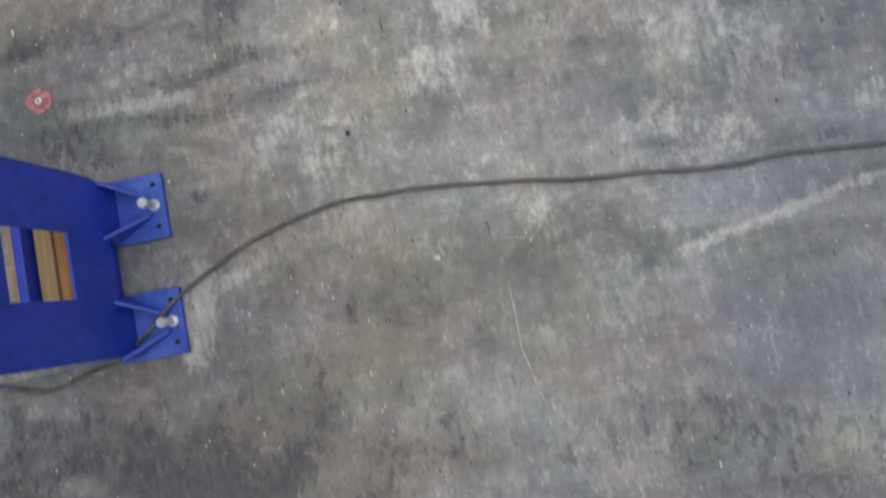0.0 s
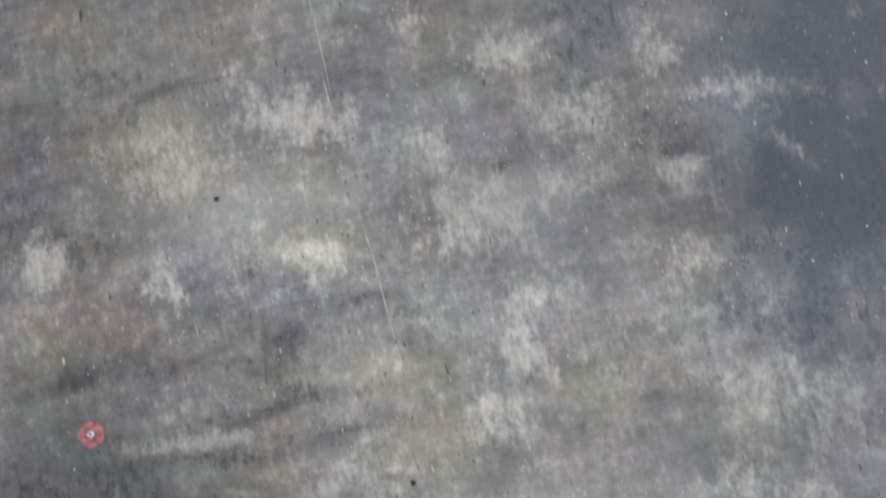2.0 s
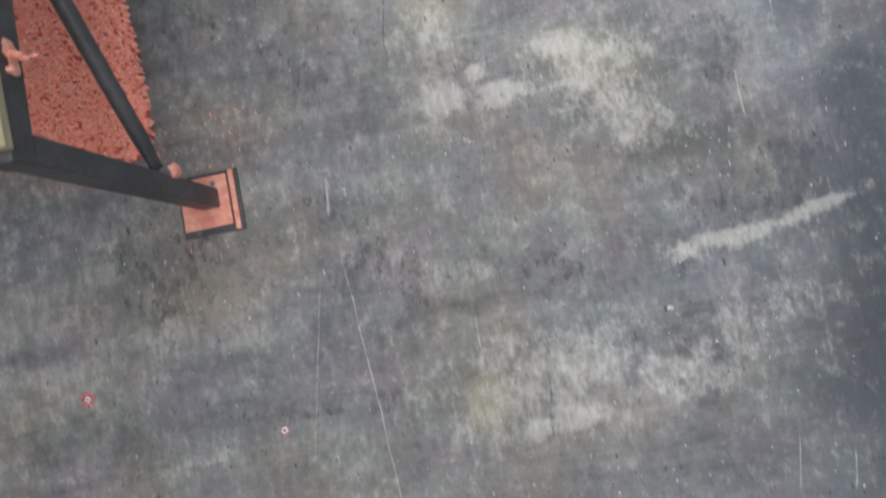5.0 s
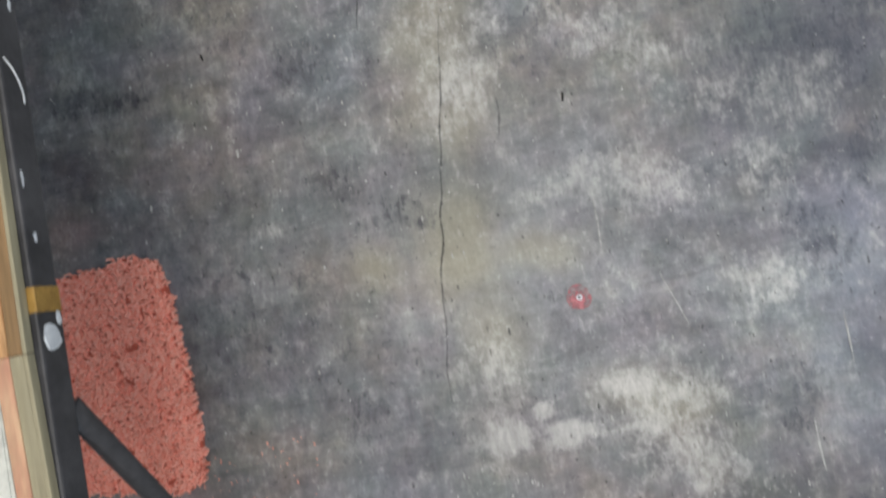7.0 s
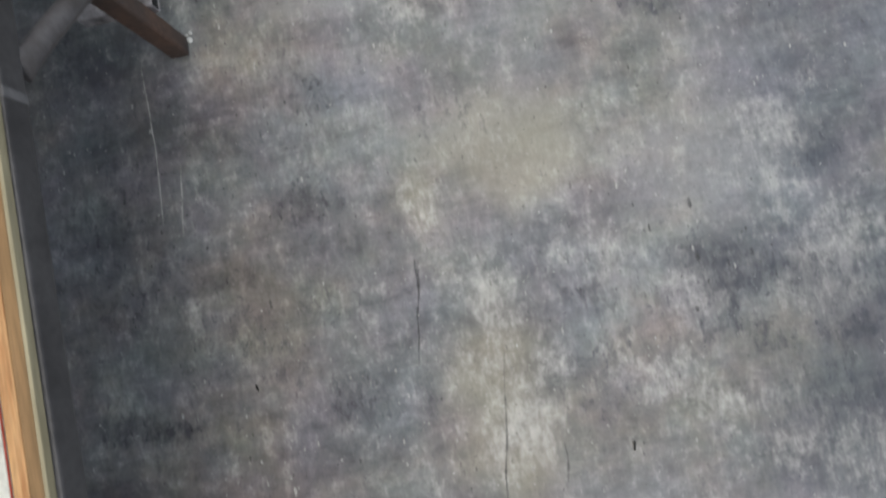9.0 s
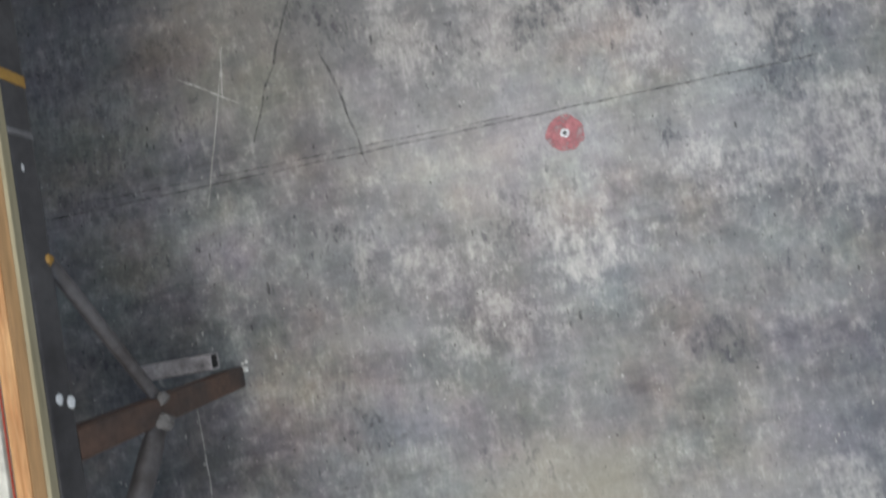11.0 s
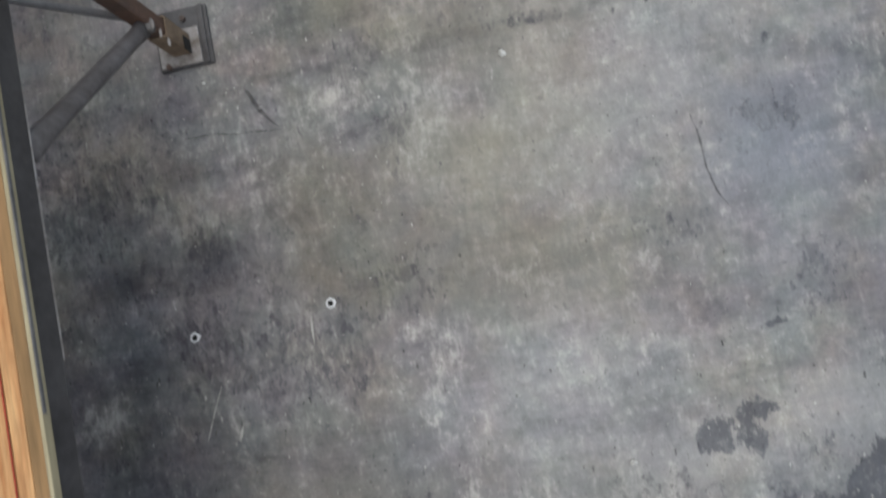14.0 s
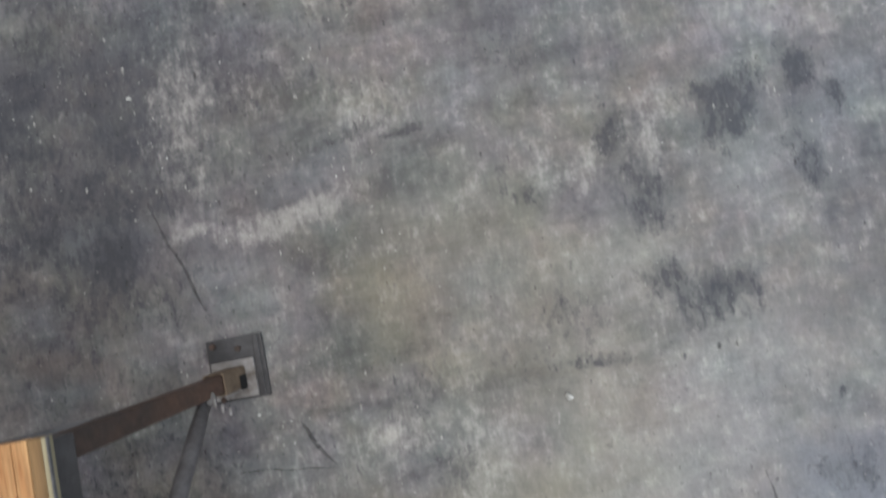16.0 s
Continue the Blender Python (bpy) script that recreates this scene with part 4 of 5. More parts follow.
stain("wash", 0.35, 3.29, 0.19, 0.145, 11, 0.19)
stain("wash", 0.66, 3.23, 0.19, 0.145, 11, 0.22)
stain("wash", 0.96, 3.17, 0.19, 0.145, 11, 0.13)
stain("wash", -0.01, 3.11, 0.19, 0.145, 11, -0.12)
stain("wash", 0.31, 3.05, 0.19, 0.145, 11, 0.16)
stain("wash", 0.09, 4.31, 0.19, 0.145, 11, 0.17)
stain("wash", 0.40, 4.24, 0.19, 0.145, 11, 0.08)
stain("wash", 0.35, 4.00, 0.19, 0.145, 11, 0.09)
stain("wash", 0.66, 3.95, 0.19, 0.145, 11, 0.08)
stain("wash", -0.01, 3.83, 0.19, 0.145, 11, -0.10)
stain("wash", 0.31, 3.77, 0.19, 0.145, 11, -0.14)
stain("wash", 0.61, 3.71, 0.19, 0.145, 11, 0.13)
stain("wash", 0.91, 3.66, 0.19, 0.145, 11, 0.24)
stain("wash", -0.23, 5.04, 0.19, 0.145, 11, 0.09)
stain("wash", -0.33, 4.55, 0.19, 0.145, 11, 0.16)
stain("wash", -0.91, 6.42, 0.19, 0.145, 11, -0.10)
stain("wash", -0.28, 6.03, 0.19, 0.145, 11, 0.25)
stain("wash", -0.99, 5.92, 0.19, 0.145, 11, 0.25)
stain("wash", -0.65, 5.85, 0.19, 0.145, 11, 0.43)
stain("wash", -0.56, 7.07, 0.19, 0.145, 11, 0.57)
stain("wash", -0.23, 7.00, 0.19, 0.145, 11, 0.36)
stain("wash", -0.95, 6.88, 0.19, 0.145, 11, 0.24)
stain("wash", -0.61, 6.82, 0.19, 0.145, 11, 0.12)
stain("wash", -0.27, 6.75, 0.19, 0.145, 11, 0.23)
stain("wash", -0.99, 6.64, 0.19, 0.145, 11, 0.28)
stain("wash", -0.65, 6.57, 0.19, 0.145, 11, -0.19)
stain("wash", -0.32, 6.51, 0.19, 0.145, 11, -0.09)
stain("wash", 0.41, 4.91, 0.19, 0.145, 11, 0.18)
stain("wash", 1.01, 4.78, 0.19, 0.145, 11, -0.09)
stain("wash", 0.04, 4.73, 0.19, 0.145, 11, 0.10)
stain("wash", -0.00, 4.49, 0.19, 0.145, 11, -0.16)
stain("wash", 0.31, 4.44, 0.19, 0.145, 11, 0.07)
stain("wash", 0.91, 4.33, 0.19, 0.145, 11, -0.34)
stain("wash", 0.09, 6.21, 0.19, 0.145, 11, 0.08)
stain("wash", 0.41, 6.15, 0.19, 0.145, 11, 0.13)
stain("wash", 0.71, 6.08, 0.19, 0.145, 11, 0.25)
stain("wash", 0.04, 5.97, 0.19, 0.145, 11, 0.12)
stain("wash", 0.36, 5.91, 0.19, 0.145, 11, 0.19)
stain("wash", 0.66, 5.85, 0.19, 0.145, 11, 0.21)
stain("wash", 0.96, 5.79, 0.19, 0.145, 11, -0.11)
stain("wash", -0.00, 5.73, 0.19, 0.145, 11, 0.13)
stain("wash", 0.31, 5.67, 0.19, 0.145, 11, 0.31)
stain("wash", 0.61, 5.62, 0.19, 0.145, 11, 0.23)
stain("wash", 0.91, 5.56, 0.19, 0.145, 11, -0.11)
stain("wash", 0.10, 6.93, 0.19, 0.145, 11, 0.35)
stain("wash", 0.41, 6.86, 0.19, 0.145, 11, 0.24)
stain("wash", 0.72, 6.80, 0.19, 0.145, 11, 0.28)
stain("wash", 1.01, 6.74, 0.19, 0.145, 11, -0.19)
stain("wash", 0.05, 6.69, 0.19, 0.145, 11, 0.14)
stain("wash", 0.67, 6.57, 0.19, 0.145, 11, 0.08)
stain("wash", 0.00, 6.45, 0.19, 0.145, 11, -0.10)
stain("wash", 0.31, 6.39, 0.19, 0.145, 11, -0.11)
stain("wash", 0.62, 6.34, 0.19, 0.145, 11, 0.09)
stain("wash", 0.91, 6.28, 0.19, 0.145, 11, -0.20)
stain("wash", -0.90, 7.86, 0.19, 0.145, 11, -0.11)
stain("wash", -0.56, 7.79, 0.19, 0.145, 11, 0.29)
stain("wash", -0.65, 7.29, 0.19, 0.145, 11, -0.21)
stain("wash", -0.32, 7.23, 0.19, 0.145, 11, -0.49)
stain("wash", -1.25, 8.65, 0.19, 0.145, 11, -0.17)
stain("wash", -0.56, 8.51, 0.19, 0.145, 11, -0.16)
stain("wash", -0.22, 8.44, 0.19, 0.145, 11, -0.24)
stain("wash", -1.29, 8.39, 0.19, 0.145, 11, -0.27)
stain("wash", -0.27, 8.19, 0.19, 0.145, 11, -0.23)
stain("wash", -0.31, 7.95, 0.19, 0.145, 11, -0.08)
stain("wash", 0.41, 7.58, 0.19, 0.145, 11, 0.14)
stain("wash", 0.05, 7.41, 0.19, 0.145, 11, -0.15)
stain("wash", 0.36, 7.35, 0.19, 0.145, 11, 0.10)
stain("wash", 0.67, 7.29, 0.19, 0.145, 11, 0.18)
stain("wash", 0.97, 7.23, 0.19, 0.145, 11, -0.09)
stain("wash", 0.00, 7.17, 0.19, 0.145, 11, -0.36)
stain("wash", 0.32, 7.11, 0.19, 0.145, 11, -0.21)
stain("wash", 0.92, 7.00, 0.19, 0.145, 11, -0.19)
stain("wash", 0.10, 8.37, 0.19, 0.145, 11, -0.07)
stain("wash", 0.42, 8.30, 0.19, 0.145, 11, 0.18)
stain("wash", 0.72, 8.24, 0.19, 0.145, 11, 0.07)
stain("wash", 0.05, 8.13, 0.19, 0.145, 11, -0.15)
stain("wash", 0.97, 7.95, 0.19, 0.145, 11, -0.20)
stain("wash", 0.01, 7.89, 0.19, 0.145, 11, -0.18)
stain("wash", 0.32, 7.83, 0.19, 0.145, 11, 0.16)
stain("wash", 0.63, 7.78, 0.19, 0.145, 11, 0.24)
stain("slate", 1.11, 2.10, 0.150, 0.308, 0, 1.6)
stain("slate", 1.11, 1.90, 0.166, 0.333, 0, 1.3)
stain("pale", 0.69, 2.29, 0.291, 0.079, 11, 0.9)
stain("pale", 0.11, 2.24, 0.316, 0.116, 11, 0.8)
stain("warm", -0.89, 2.67, 0.200, 0.092, 11, 0.8)
stain("rust", -0.89, 2.67, 0.200, 0.092, 11, 0.7)
stain("slate", -1.22, 8.45, 0.216, 0.116, 11, 0.45)
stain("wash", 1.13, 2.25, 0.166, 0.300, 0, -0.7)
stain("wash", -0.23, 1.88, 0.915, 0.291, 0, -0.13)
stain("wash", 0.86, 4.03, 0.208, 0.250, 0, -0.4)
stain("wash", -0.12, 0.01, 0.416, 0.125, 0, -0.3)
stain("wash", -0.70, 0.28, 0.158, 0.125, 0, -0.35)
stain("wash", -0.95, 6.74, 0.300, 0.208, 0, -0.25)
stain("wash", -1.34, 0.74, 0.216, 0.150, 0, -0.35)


nx, ny = len(xs), len(ys)
verts = np.stack([GX, GY, np.zeros_like(GX)], -1).reshape(-1, 3)
idx = np.arange(nx * ny).reshape(ny, nx)
faces = np.stack([idx[:-1, :-1], idx[:-1, 1:], idx[1:, 1:], idx[1:, :-1]], -1).reshape(-1, 4)
floor_mesh = bpy.data.meshes.new("floor")
floor_mesh.from_pydata(verts.tolist(), [], faces.tolist())
for key, field in LAYERS.items():
    floor_mesh.attributes.new(key, "FLOAT", "POINT").data.foreach_set("value", field.ravel().astype(np.float32))
floor_mesh.materials.append(CONCRETE)
floor = tagged(new("floor", floor_mesh), "worn stained grey concrete hall floor with pale and dark blotches", "floor", kind="structure")

# ---- plain hall shell ----
for name, b in (("wall_west", (HALL_X0 - 0.2, HALL_X0, HALL_Y0, HALL_Y1, 0, HALL_Z)), ("wall_east", (HALL_X1, HALL_X1 + 0.2, HALL_Y0, HALL_Y1, 0, HALL_Z)),
                ("wall_south", (HALL_X0 - 0.2, HALL_X1 + 0.2, HALL_Y0 - 0.2, HALL_Y0, 0, HALL_Z)), ("wall_north", (HALL_X0 - 0.2, HALL_X1 + 0.2, HALL_Y1, HALL_Y1 + 0.2, 0, HALL_Z))):
    tagged(mesh_ob(name, box(*b, edge=0), PLASTER), "plain light grey painted hall wall", "wall", kind="structure")
tagged(mesh_ob("ceiling", box(HALL_X0 - 0.2, HALL_X1 + 0.2, HALL_Y0 - 0.2, HALL_Y1 + 0.2, HALL_Z, HALL_Z + 0.2, edge=0), SHEET), "plain grey sheet metal hall ceiling", "ceiling", kind="structure")


def floor_line(kind, width, *points):
    """A scratch, crack or joint of the floor: a thin ragged ribbon that tapers to its ends."""
    pts = [Vector((*p, 0)) for p in points]
    total = sum((b - a).length for a, b in zip(pts, pts[1:]))
    bm, rows, gone = bmesh.new(), [], 0.0
    for n, (a, b) in enumerate(zip(pts, pts[1:])):
        steps = max(3, int((b - a).length / 0.02))
        side = Vector((-(b - a).y, (b - a).x, 0)).normalized()
        for s in range(steps + (n == len(pts) - 2)):
            c = a.lerp(b, s / steps)
            along = (gone + (c - a).length) / total
            taper = 1.0 if kind == "joint" else min(1.0, 0.25 + 4 * min(along, 1 - along))
            w = width / 2 * taper * (0.75 + 0.7 * noise.noise(c * 30))
            c = c + side * noise.noise(c * 11) * (0.012 if kind == "crack" else 0.003)
            rows.append((bm.verts.new(c - side * w + Vector((0, 0, 0.0012))), bm.verts.new(c + side * w + Vector((0, 0, 0.0012)))))
        gone += (b - a).length
    for (a, b), (c, d) in zip(rows, rows[1:]):
        bm.faces.new((a, b, d, c))
    look_of = {"scratch": (SCRATCH, "pale scratch in the concrete"), "crack": (CRACK, "dark dirt-filled crack"), "joint": (JOINT, "dark saw-cut floor joint")}[kind]
    return mesh_ob("floor_" + kind, bm, look_of[0], floor, look_of[1])


floor_line("scratch", 0.004, (0.058, -0.029), (0.060, -0.227), (0.103, -0.422))
floor_line("scratch", 0.004, (-0.338, 1.288), (-0.318, 1.110), (-0.298, 0.848))
floor_line("scratch", 0.004, (-0.421, 2.718), (-0.386, 2.228), (-0.358, 1.672))
floor_line("scratch", 0.0025, (-0.494, 2.662), (-0.610, 2.116))
floor_line("scratch", 0.01, (-0.422, 2.962), (-0.436, 2.834))
floor_line("scratch", 0.006, (0.341, 3.772), (0.333, 3.575))
floor_line("scratch", 0.006, (0.479, 3.500), (0.531, 3.337))
floor_line("scratch", 0.005, (-0.062, 2.458), (-0.064, 2.361))
floor_line("scratch", 0.004, (0.763, 1.972), (0.735, 1.829))
floor_line("scratch", 0.004, (0.901, 1.910), (0.881, 1.799))
floor_line("scratch", 0.004, (1.039, 1.898), (1.034, 1.704))
floor_line("scratch", 0.004, (-0.660, 6.520), (-0.746, 6.192), (-0.815, 5.951))
floor_line("scratch", 0.007, (-0.829, 6.422), (-0.646, 6.302))
floor_line("scratch", 0.005, (-0.845, 7.008), (-0.914, 6.852))
floor_line("scratch", 0.009, (-0.799, 6.882), (-0.816, 6.836))
floor_line("scratch", 0.006, (-0.535, 7.166), (-0.542, 7.077))
floor_line("scratch", 0.006, (-0.171, 0.823), (-0.163, 0.763))
floor_line("scratch", 0.006, (-0.171, 0.829), (-0.165, 0.765))
floor_line("scratch", 0.007, (0.810, 3.020), (0.809, 2.876))
floor_line("scratch", 0.006, (0.950, 3.301), (0.949, 3.155))
floor_line("scratch", 0.005, (-0.937, 5.452), (-0.934, 5.197), (-0.948, 4.949))
floor_line("scratch", 0.004, (-0.863, 5.128), (-0.892, 4.902))
floor_line("scratch", 0.007, (-0.675, 6.487), (-0.696, 6.322))
floor_line("scratch", 0.006, (-0.374, 1.725), (-0.367, 1.633))
floor_line("scratch", 0.005, (-0.539, 7.165), (-0.543, 7.098))
floor_line("crack", 0.007, (0.674, 7.537), (0.679, 7.370), (0.722, 7.238))
floor_line("crack", 0.006, (-0.100, 3.823), (-0.153, 3.470), (-0.181, 3.238))
floor_line("crack", 0.007, (0.002, 4.387), (-0.067, 4.003), (-0.147, 3.530))
floor_line("crack", 0.006, (0.117, 4.103), (0.111, 3.985))
floor_line("crack", 0.007, (-0.199, 4.696), (-0.234, 4.533), (-0.247, 4.384))
floor_line("crack", 0.009, (-0.431, 6.614), (-0.551, 6.344), (-0.623, 6.170))
floor_line("crack", 0.01, (-0.378, 6.431), (-0.329, 6.235), (-0.290, 6.036))
floor_line("crack", 0.012, (-0.978, 8.628), (-0.916, 8.456), (-0.843, 8.249))
floor_line("crack", 0.013, (-0.624, 7.889), (-0.573, 7.802), (-0.530, 7.749))
floor_line("crack", 0.005, (0.118, 2.278), (0.095, 2.076))
floor_line("crack", 0.008, (-0.209, 4.700), (-0.223, 4.578))
floor_line("crack", 0.004, (0.028, 0.162), (0.021, 0.079))
floor_line("crack", 0.006, (-0.830, 7.780), (-0.523, 7.739))
floor_line("joint", 0.007, (-1.315, 6.069), (-0.829, 6.071), (-0.342, 6.073), (0.324, 6.079), (1.062, 6.081))
floor_line("joint", 0.004, (-1.129, 6.097), (-0.684, 6.093), (-0.339, 6.093), (0.163, 6.089))

# ---- red paint marks, drilled holes and crumbs on the floor ----


def paint_mark(x, y, r, hole, faint=False):
    mark = thing("paint_mark", x, y, 0, "faded round red spray-paint mark on the concrete floor", "floor marking", "red marks on the floor")
    bm = bmesh.new()
    ring = [bm.verts.new((x, y, 0.0022))]
    for k in range(36):
        a = 2 * math.pi * k / 36
        rr = r * (1 + 0.16 * noise.noise((x * 9 + 2 * math.cos(a), y * 9 + 2 * math.sin(a), 0.7)))
        ring.append(bm.verts.new((x + rr * math.cos(a), y + rr * math.sin(a), 0.0016)))
    for k in range(36):
        bm.faces.new((ring[0], ring[1 + k], ring[1 + (k + 1) % 36]))
    adopt(mesh_ob("paint_disc", bm, FADED_RED if faint else RED_PAINT), mark)
    if hole:
        adopt(mesh_ob("plug_rim", rim(x, y, hole, hole * 0.45, 0.004), WHITE_PAINT, label="chipped white rim"), mark)
        adopt(mesh_ob("plug_hole", disc(x, y, hole * 0.5, 0.0028), BLACK, label="dark drilled hole"), mark)
    return mark


def disc(x, y, r, z, sides=20):
    bm = bmesh.new()
    bmesh.ops.create_cone(bm, cap_ends=True, segments=sides, radius1=r, radius2=r * 0.95, depth=0.002, matrix=Matrix.Translation((x, y, z)))
    return bm


def rim(x, y, r_out, r_in, h, sides=20):
    bm, rings = bmesh.new(), []
    for r, z in ((r_out, 0.001), (r_out * 0.9, h), (r_in, h), (r_in, 0.001)):
        rings.append([bm.verts.new((x + r * (1 + 0.4 * noise.noise((k * 0.7, x * 5, 1.0))) * math.cos(2 * math.pi * k / sides), y + r * (1 + 0.4 * noise.noise((k * 0.7, 3.0, y * 5))) * math.sin(2 * math.pi * k / sides), z)) for k in range(sides)])
    for a, b in zip(rings, rings[1:]):
        for k in range(sides):
            bm.faces.new((a[k], a[(k + 1) % sides], b[(k + 1) % sides], b[k]))
    bmesh.ops.recalc_face_normals(bm, faces=bm.faces[:])
    return bm


paint_mark(-1.273, 0.802, 0.041, 0.010)
paint_mark(0.242, 3.472, 0.036, 0.009, True)
paint_mark(0.300, 6.006, 0.054, 0.014)
paint_mark(-1.271, 2.428, 0.024, 0.008, True)
paint_mark(-0.681, 2.233, 0.015, 0.010)
for x, y, r in ((-0.471, 7.191, 0.016), (-0.901, 7.166, 0.016), (-0.764, 1.433, 0.010), (-0.327, 0.498, 0.010)):
    bright = r > 0.012
    hole = thing("drilled_hole", x, y, 0, "drilled anchor hole in the concrete" + (" with a chipped white rim" if bright else ""), "drilled hole", "drilled holes in the floor")
    adopt(mesh_ob("hole_rim", rim(x, y, r, r * 0.55, 0.003), WHITE_PAINT if bright else JOINT), hole)
    adopt(mesh_ob("hole_bottom", disc(x, y, r * 0.58, 0.0022), BLACK), hole)


def crumb(x, y, r):
    bm = bmesh.new()
    bmesh.ops.create_icosphere(bm, subdivisions=1, radius=r, matrix=Matrix.Translation((x, y, r * 0.4)))
    for v in bm.verts:
        v.co += Vector((noise.noise(v.co * 90), noise.noise(v.co * 90 + Vector((3, 0, 0))), 0.0)) * r * 0.6
        v.co.z = max(0.001, v.co.z * 0.8)
    return tagged(mesh_ob("crumb", bm, CHIP), "small white crumb of plaster lying on the floor", "debris", "white crumbs on the floor")


for x, y, r in ((0.491, 2.382, 0.010), (-0.980, 8.960, 0.009), (0.173, 7.825, 0.011), (0.308, 6.584, 0.010), (-0.13, 0.08, 0.012), (-0.769, 5.502, 0.010), (-0.762, 5.525, 0.007), (-0.775, 5.52, 0.006), (-0.74, 7.93, 0.006)):
    crumb(x, y, r)

# tiny chips and flakes strewn over the floor, too many to count
rng = random.Random(7)


def flecks(name, count, low, high, material, label, reach, area=(-1.4, 1.35, -0.7, 9.4)):
    bm = bmesh.new()
    for _ in range(count):
        x, y = rng.uniform(area[0], area[1]), rng.uniform(area[2], area[3])
        if noise.noise((x * 1.3, y * 1.3, reach)) < -0.02 and rng.random() < 0.75:
            continue
        if x > -0.2 and y > 6.9 and rng.random() < 0.75:
            continue
        r = rng.uniform(low, high) * (1.7 if rng.random() < 0.05 else 1.0)
        a0, long = rng.uniform(0, 6.28), rng.uniform(1.0, 3.6)
        ring = [bm.verts.new((x + r * math.cos(a0 + k * 1.257) * rng.uniform(0.5, 1.1), y + long * r * math.sin(a0 + k * 1.257) * rng.uniform(0.6, 1.1), 0.0013)) for k in range(5)]
        top = bm.verts.new((x, y, 0.0013 + r * 0.3))
        for k in range(5):
            bm.faces.new((ring[k], ring[(k + 1) % 5], top))
    return tagged(mesh_ob(name, bm, material), label, "debris", kind="stuff")


flecks("floor_chips", 450, 0.0009, 0.0025, CHIP, "fine white chips and flakes strewn over concrete", 2.0)
flecks("floor_flakes", 3600, 0.0012, 0.0036, SCRATCH, "pale worn flecks scattered over the concrete", 5.0)
flecks("floor_dirt", 4200, 0.0014, 0.0044, CRACK, "dark dirt flecks scattered over the concrete", 9.0)
flecks("salmon_crumbs", 130, 0.0012, 0.0034, SALMON, "salmon paint crumbs spilt round the painted foot", 3.0, (-0.96, -0.60, 2.76, 3.22))

for a, b in (((0.314, 4.070), (0.310, 4.045)), ((-0.745, 4.42), (-0.740, 4.40))):
    tagged(mesh_ob("dark_sliver", rod((*a, 0.004), (*b, 0.003), 0.0035, 7, None, 0.002), BLACK), "small dark sliver lying on the concrete", "debris", "dark slivers on the floor")

# ---- the cable across the floor ----
cable = sweep("power_cable", [(1.9, 0.10, 0.009), (1.158, 0.159, 0.009), (0.903, 0.179, 0.009), (0.715, 0.182, 0.009), (0.56, 0.201, 0.009), (0.354, 0.221, 0.009),
                              (0.114, 0.257, 0.009), (-0.082, 0.285, 0.009), (-0.302, 0.298, 0.009), (-0.496, 0.282, 0.009), (-0.681, 0.232, 0.009), (-0.815, 0.172, 0.009),
                              (-0.893, 0.128, 0.014), (-0.935, 0.095, 0.031), (-1.02, 0.025, 0.031), (-1.10, -0.03, 0.022), (-1.19, -0.052, 0.009), (-1.337, -0.09, 0.009), (-1.45, -0.075, 0.009), (-1.75, 0.02, 0.009)], 0.0057, RUBBER, jitter=0.006)
tagged(cable, "dark grey rubber power cable lying on the concrete floor", "cable")

# ---- the blue machine frame ----
blue = thing("machine_frame", -1.06, 0.22, 0, "bright blue painted steel machine frame on bolted foot plates", "machine frame")
PX, PT = -1.06, 0.008


def blue_part(name, bm, material=BLUE, label="", under=None):
    return adopt(mesh_ob(name, bm, material, label=label), under or blue)


# front panel with its window: four strips round the opening, the lower one with a notch between the feet
TOP = 0.56
blue_part("panel", prism([(-0.035, 0.021), (0.140, 0.021), (0.140, 0.078), (0.312, 0.078), (0.312, 0.021), (0.484, 0.021), (0.488, TOP), (0.320, TOP), (0.320, 0.252), (0.141, 0.252), (0.141, TOP), (-0.012, TOP)], "x", PX - PT, PX, 0.002))
blue_part("panel_head", box(PX - PT, PX, 0.1415, 0.3195, 0.462, TOP, 0.002))
for name, y0, y1 in (("panel_edge", 0.4885, 0.4915), ("panel_edge", -0.0395, -0.0355)):
    blue_part(name, box(PX - PT - 0.001, PX + 0.001, y0, y1, 0.12, TOP, 0.001), BLUE_WORN, "scuffed panel edge worn to bare metal")
blue_part("inner_rib", box(-1.232, -1.204, -0.02, 0.43, 0.0, 0.235, 0.003))
blue_part("inner_plate", box(-1.100, -1.094, -0.02, 0.46, 0.0, 0.16, 0.002))
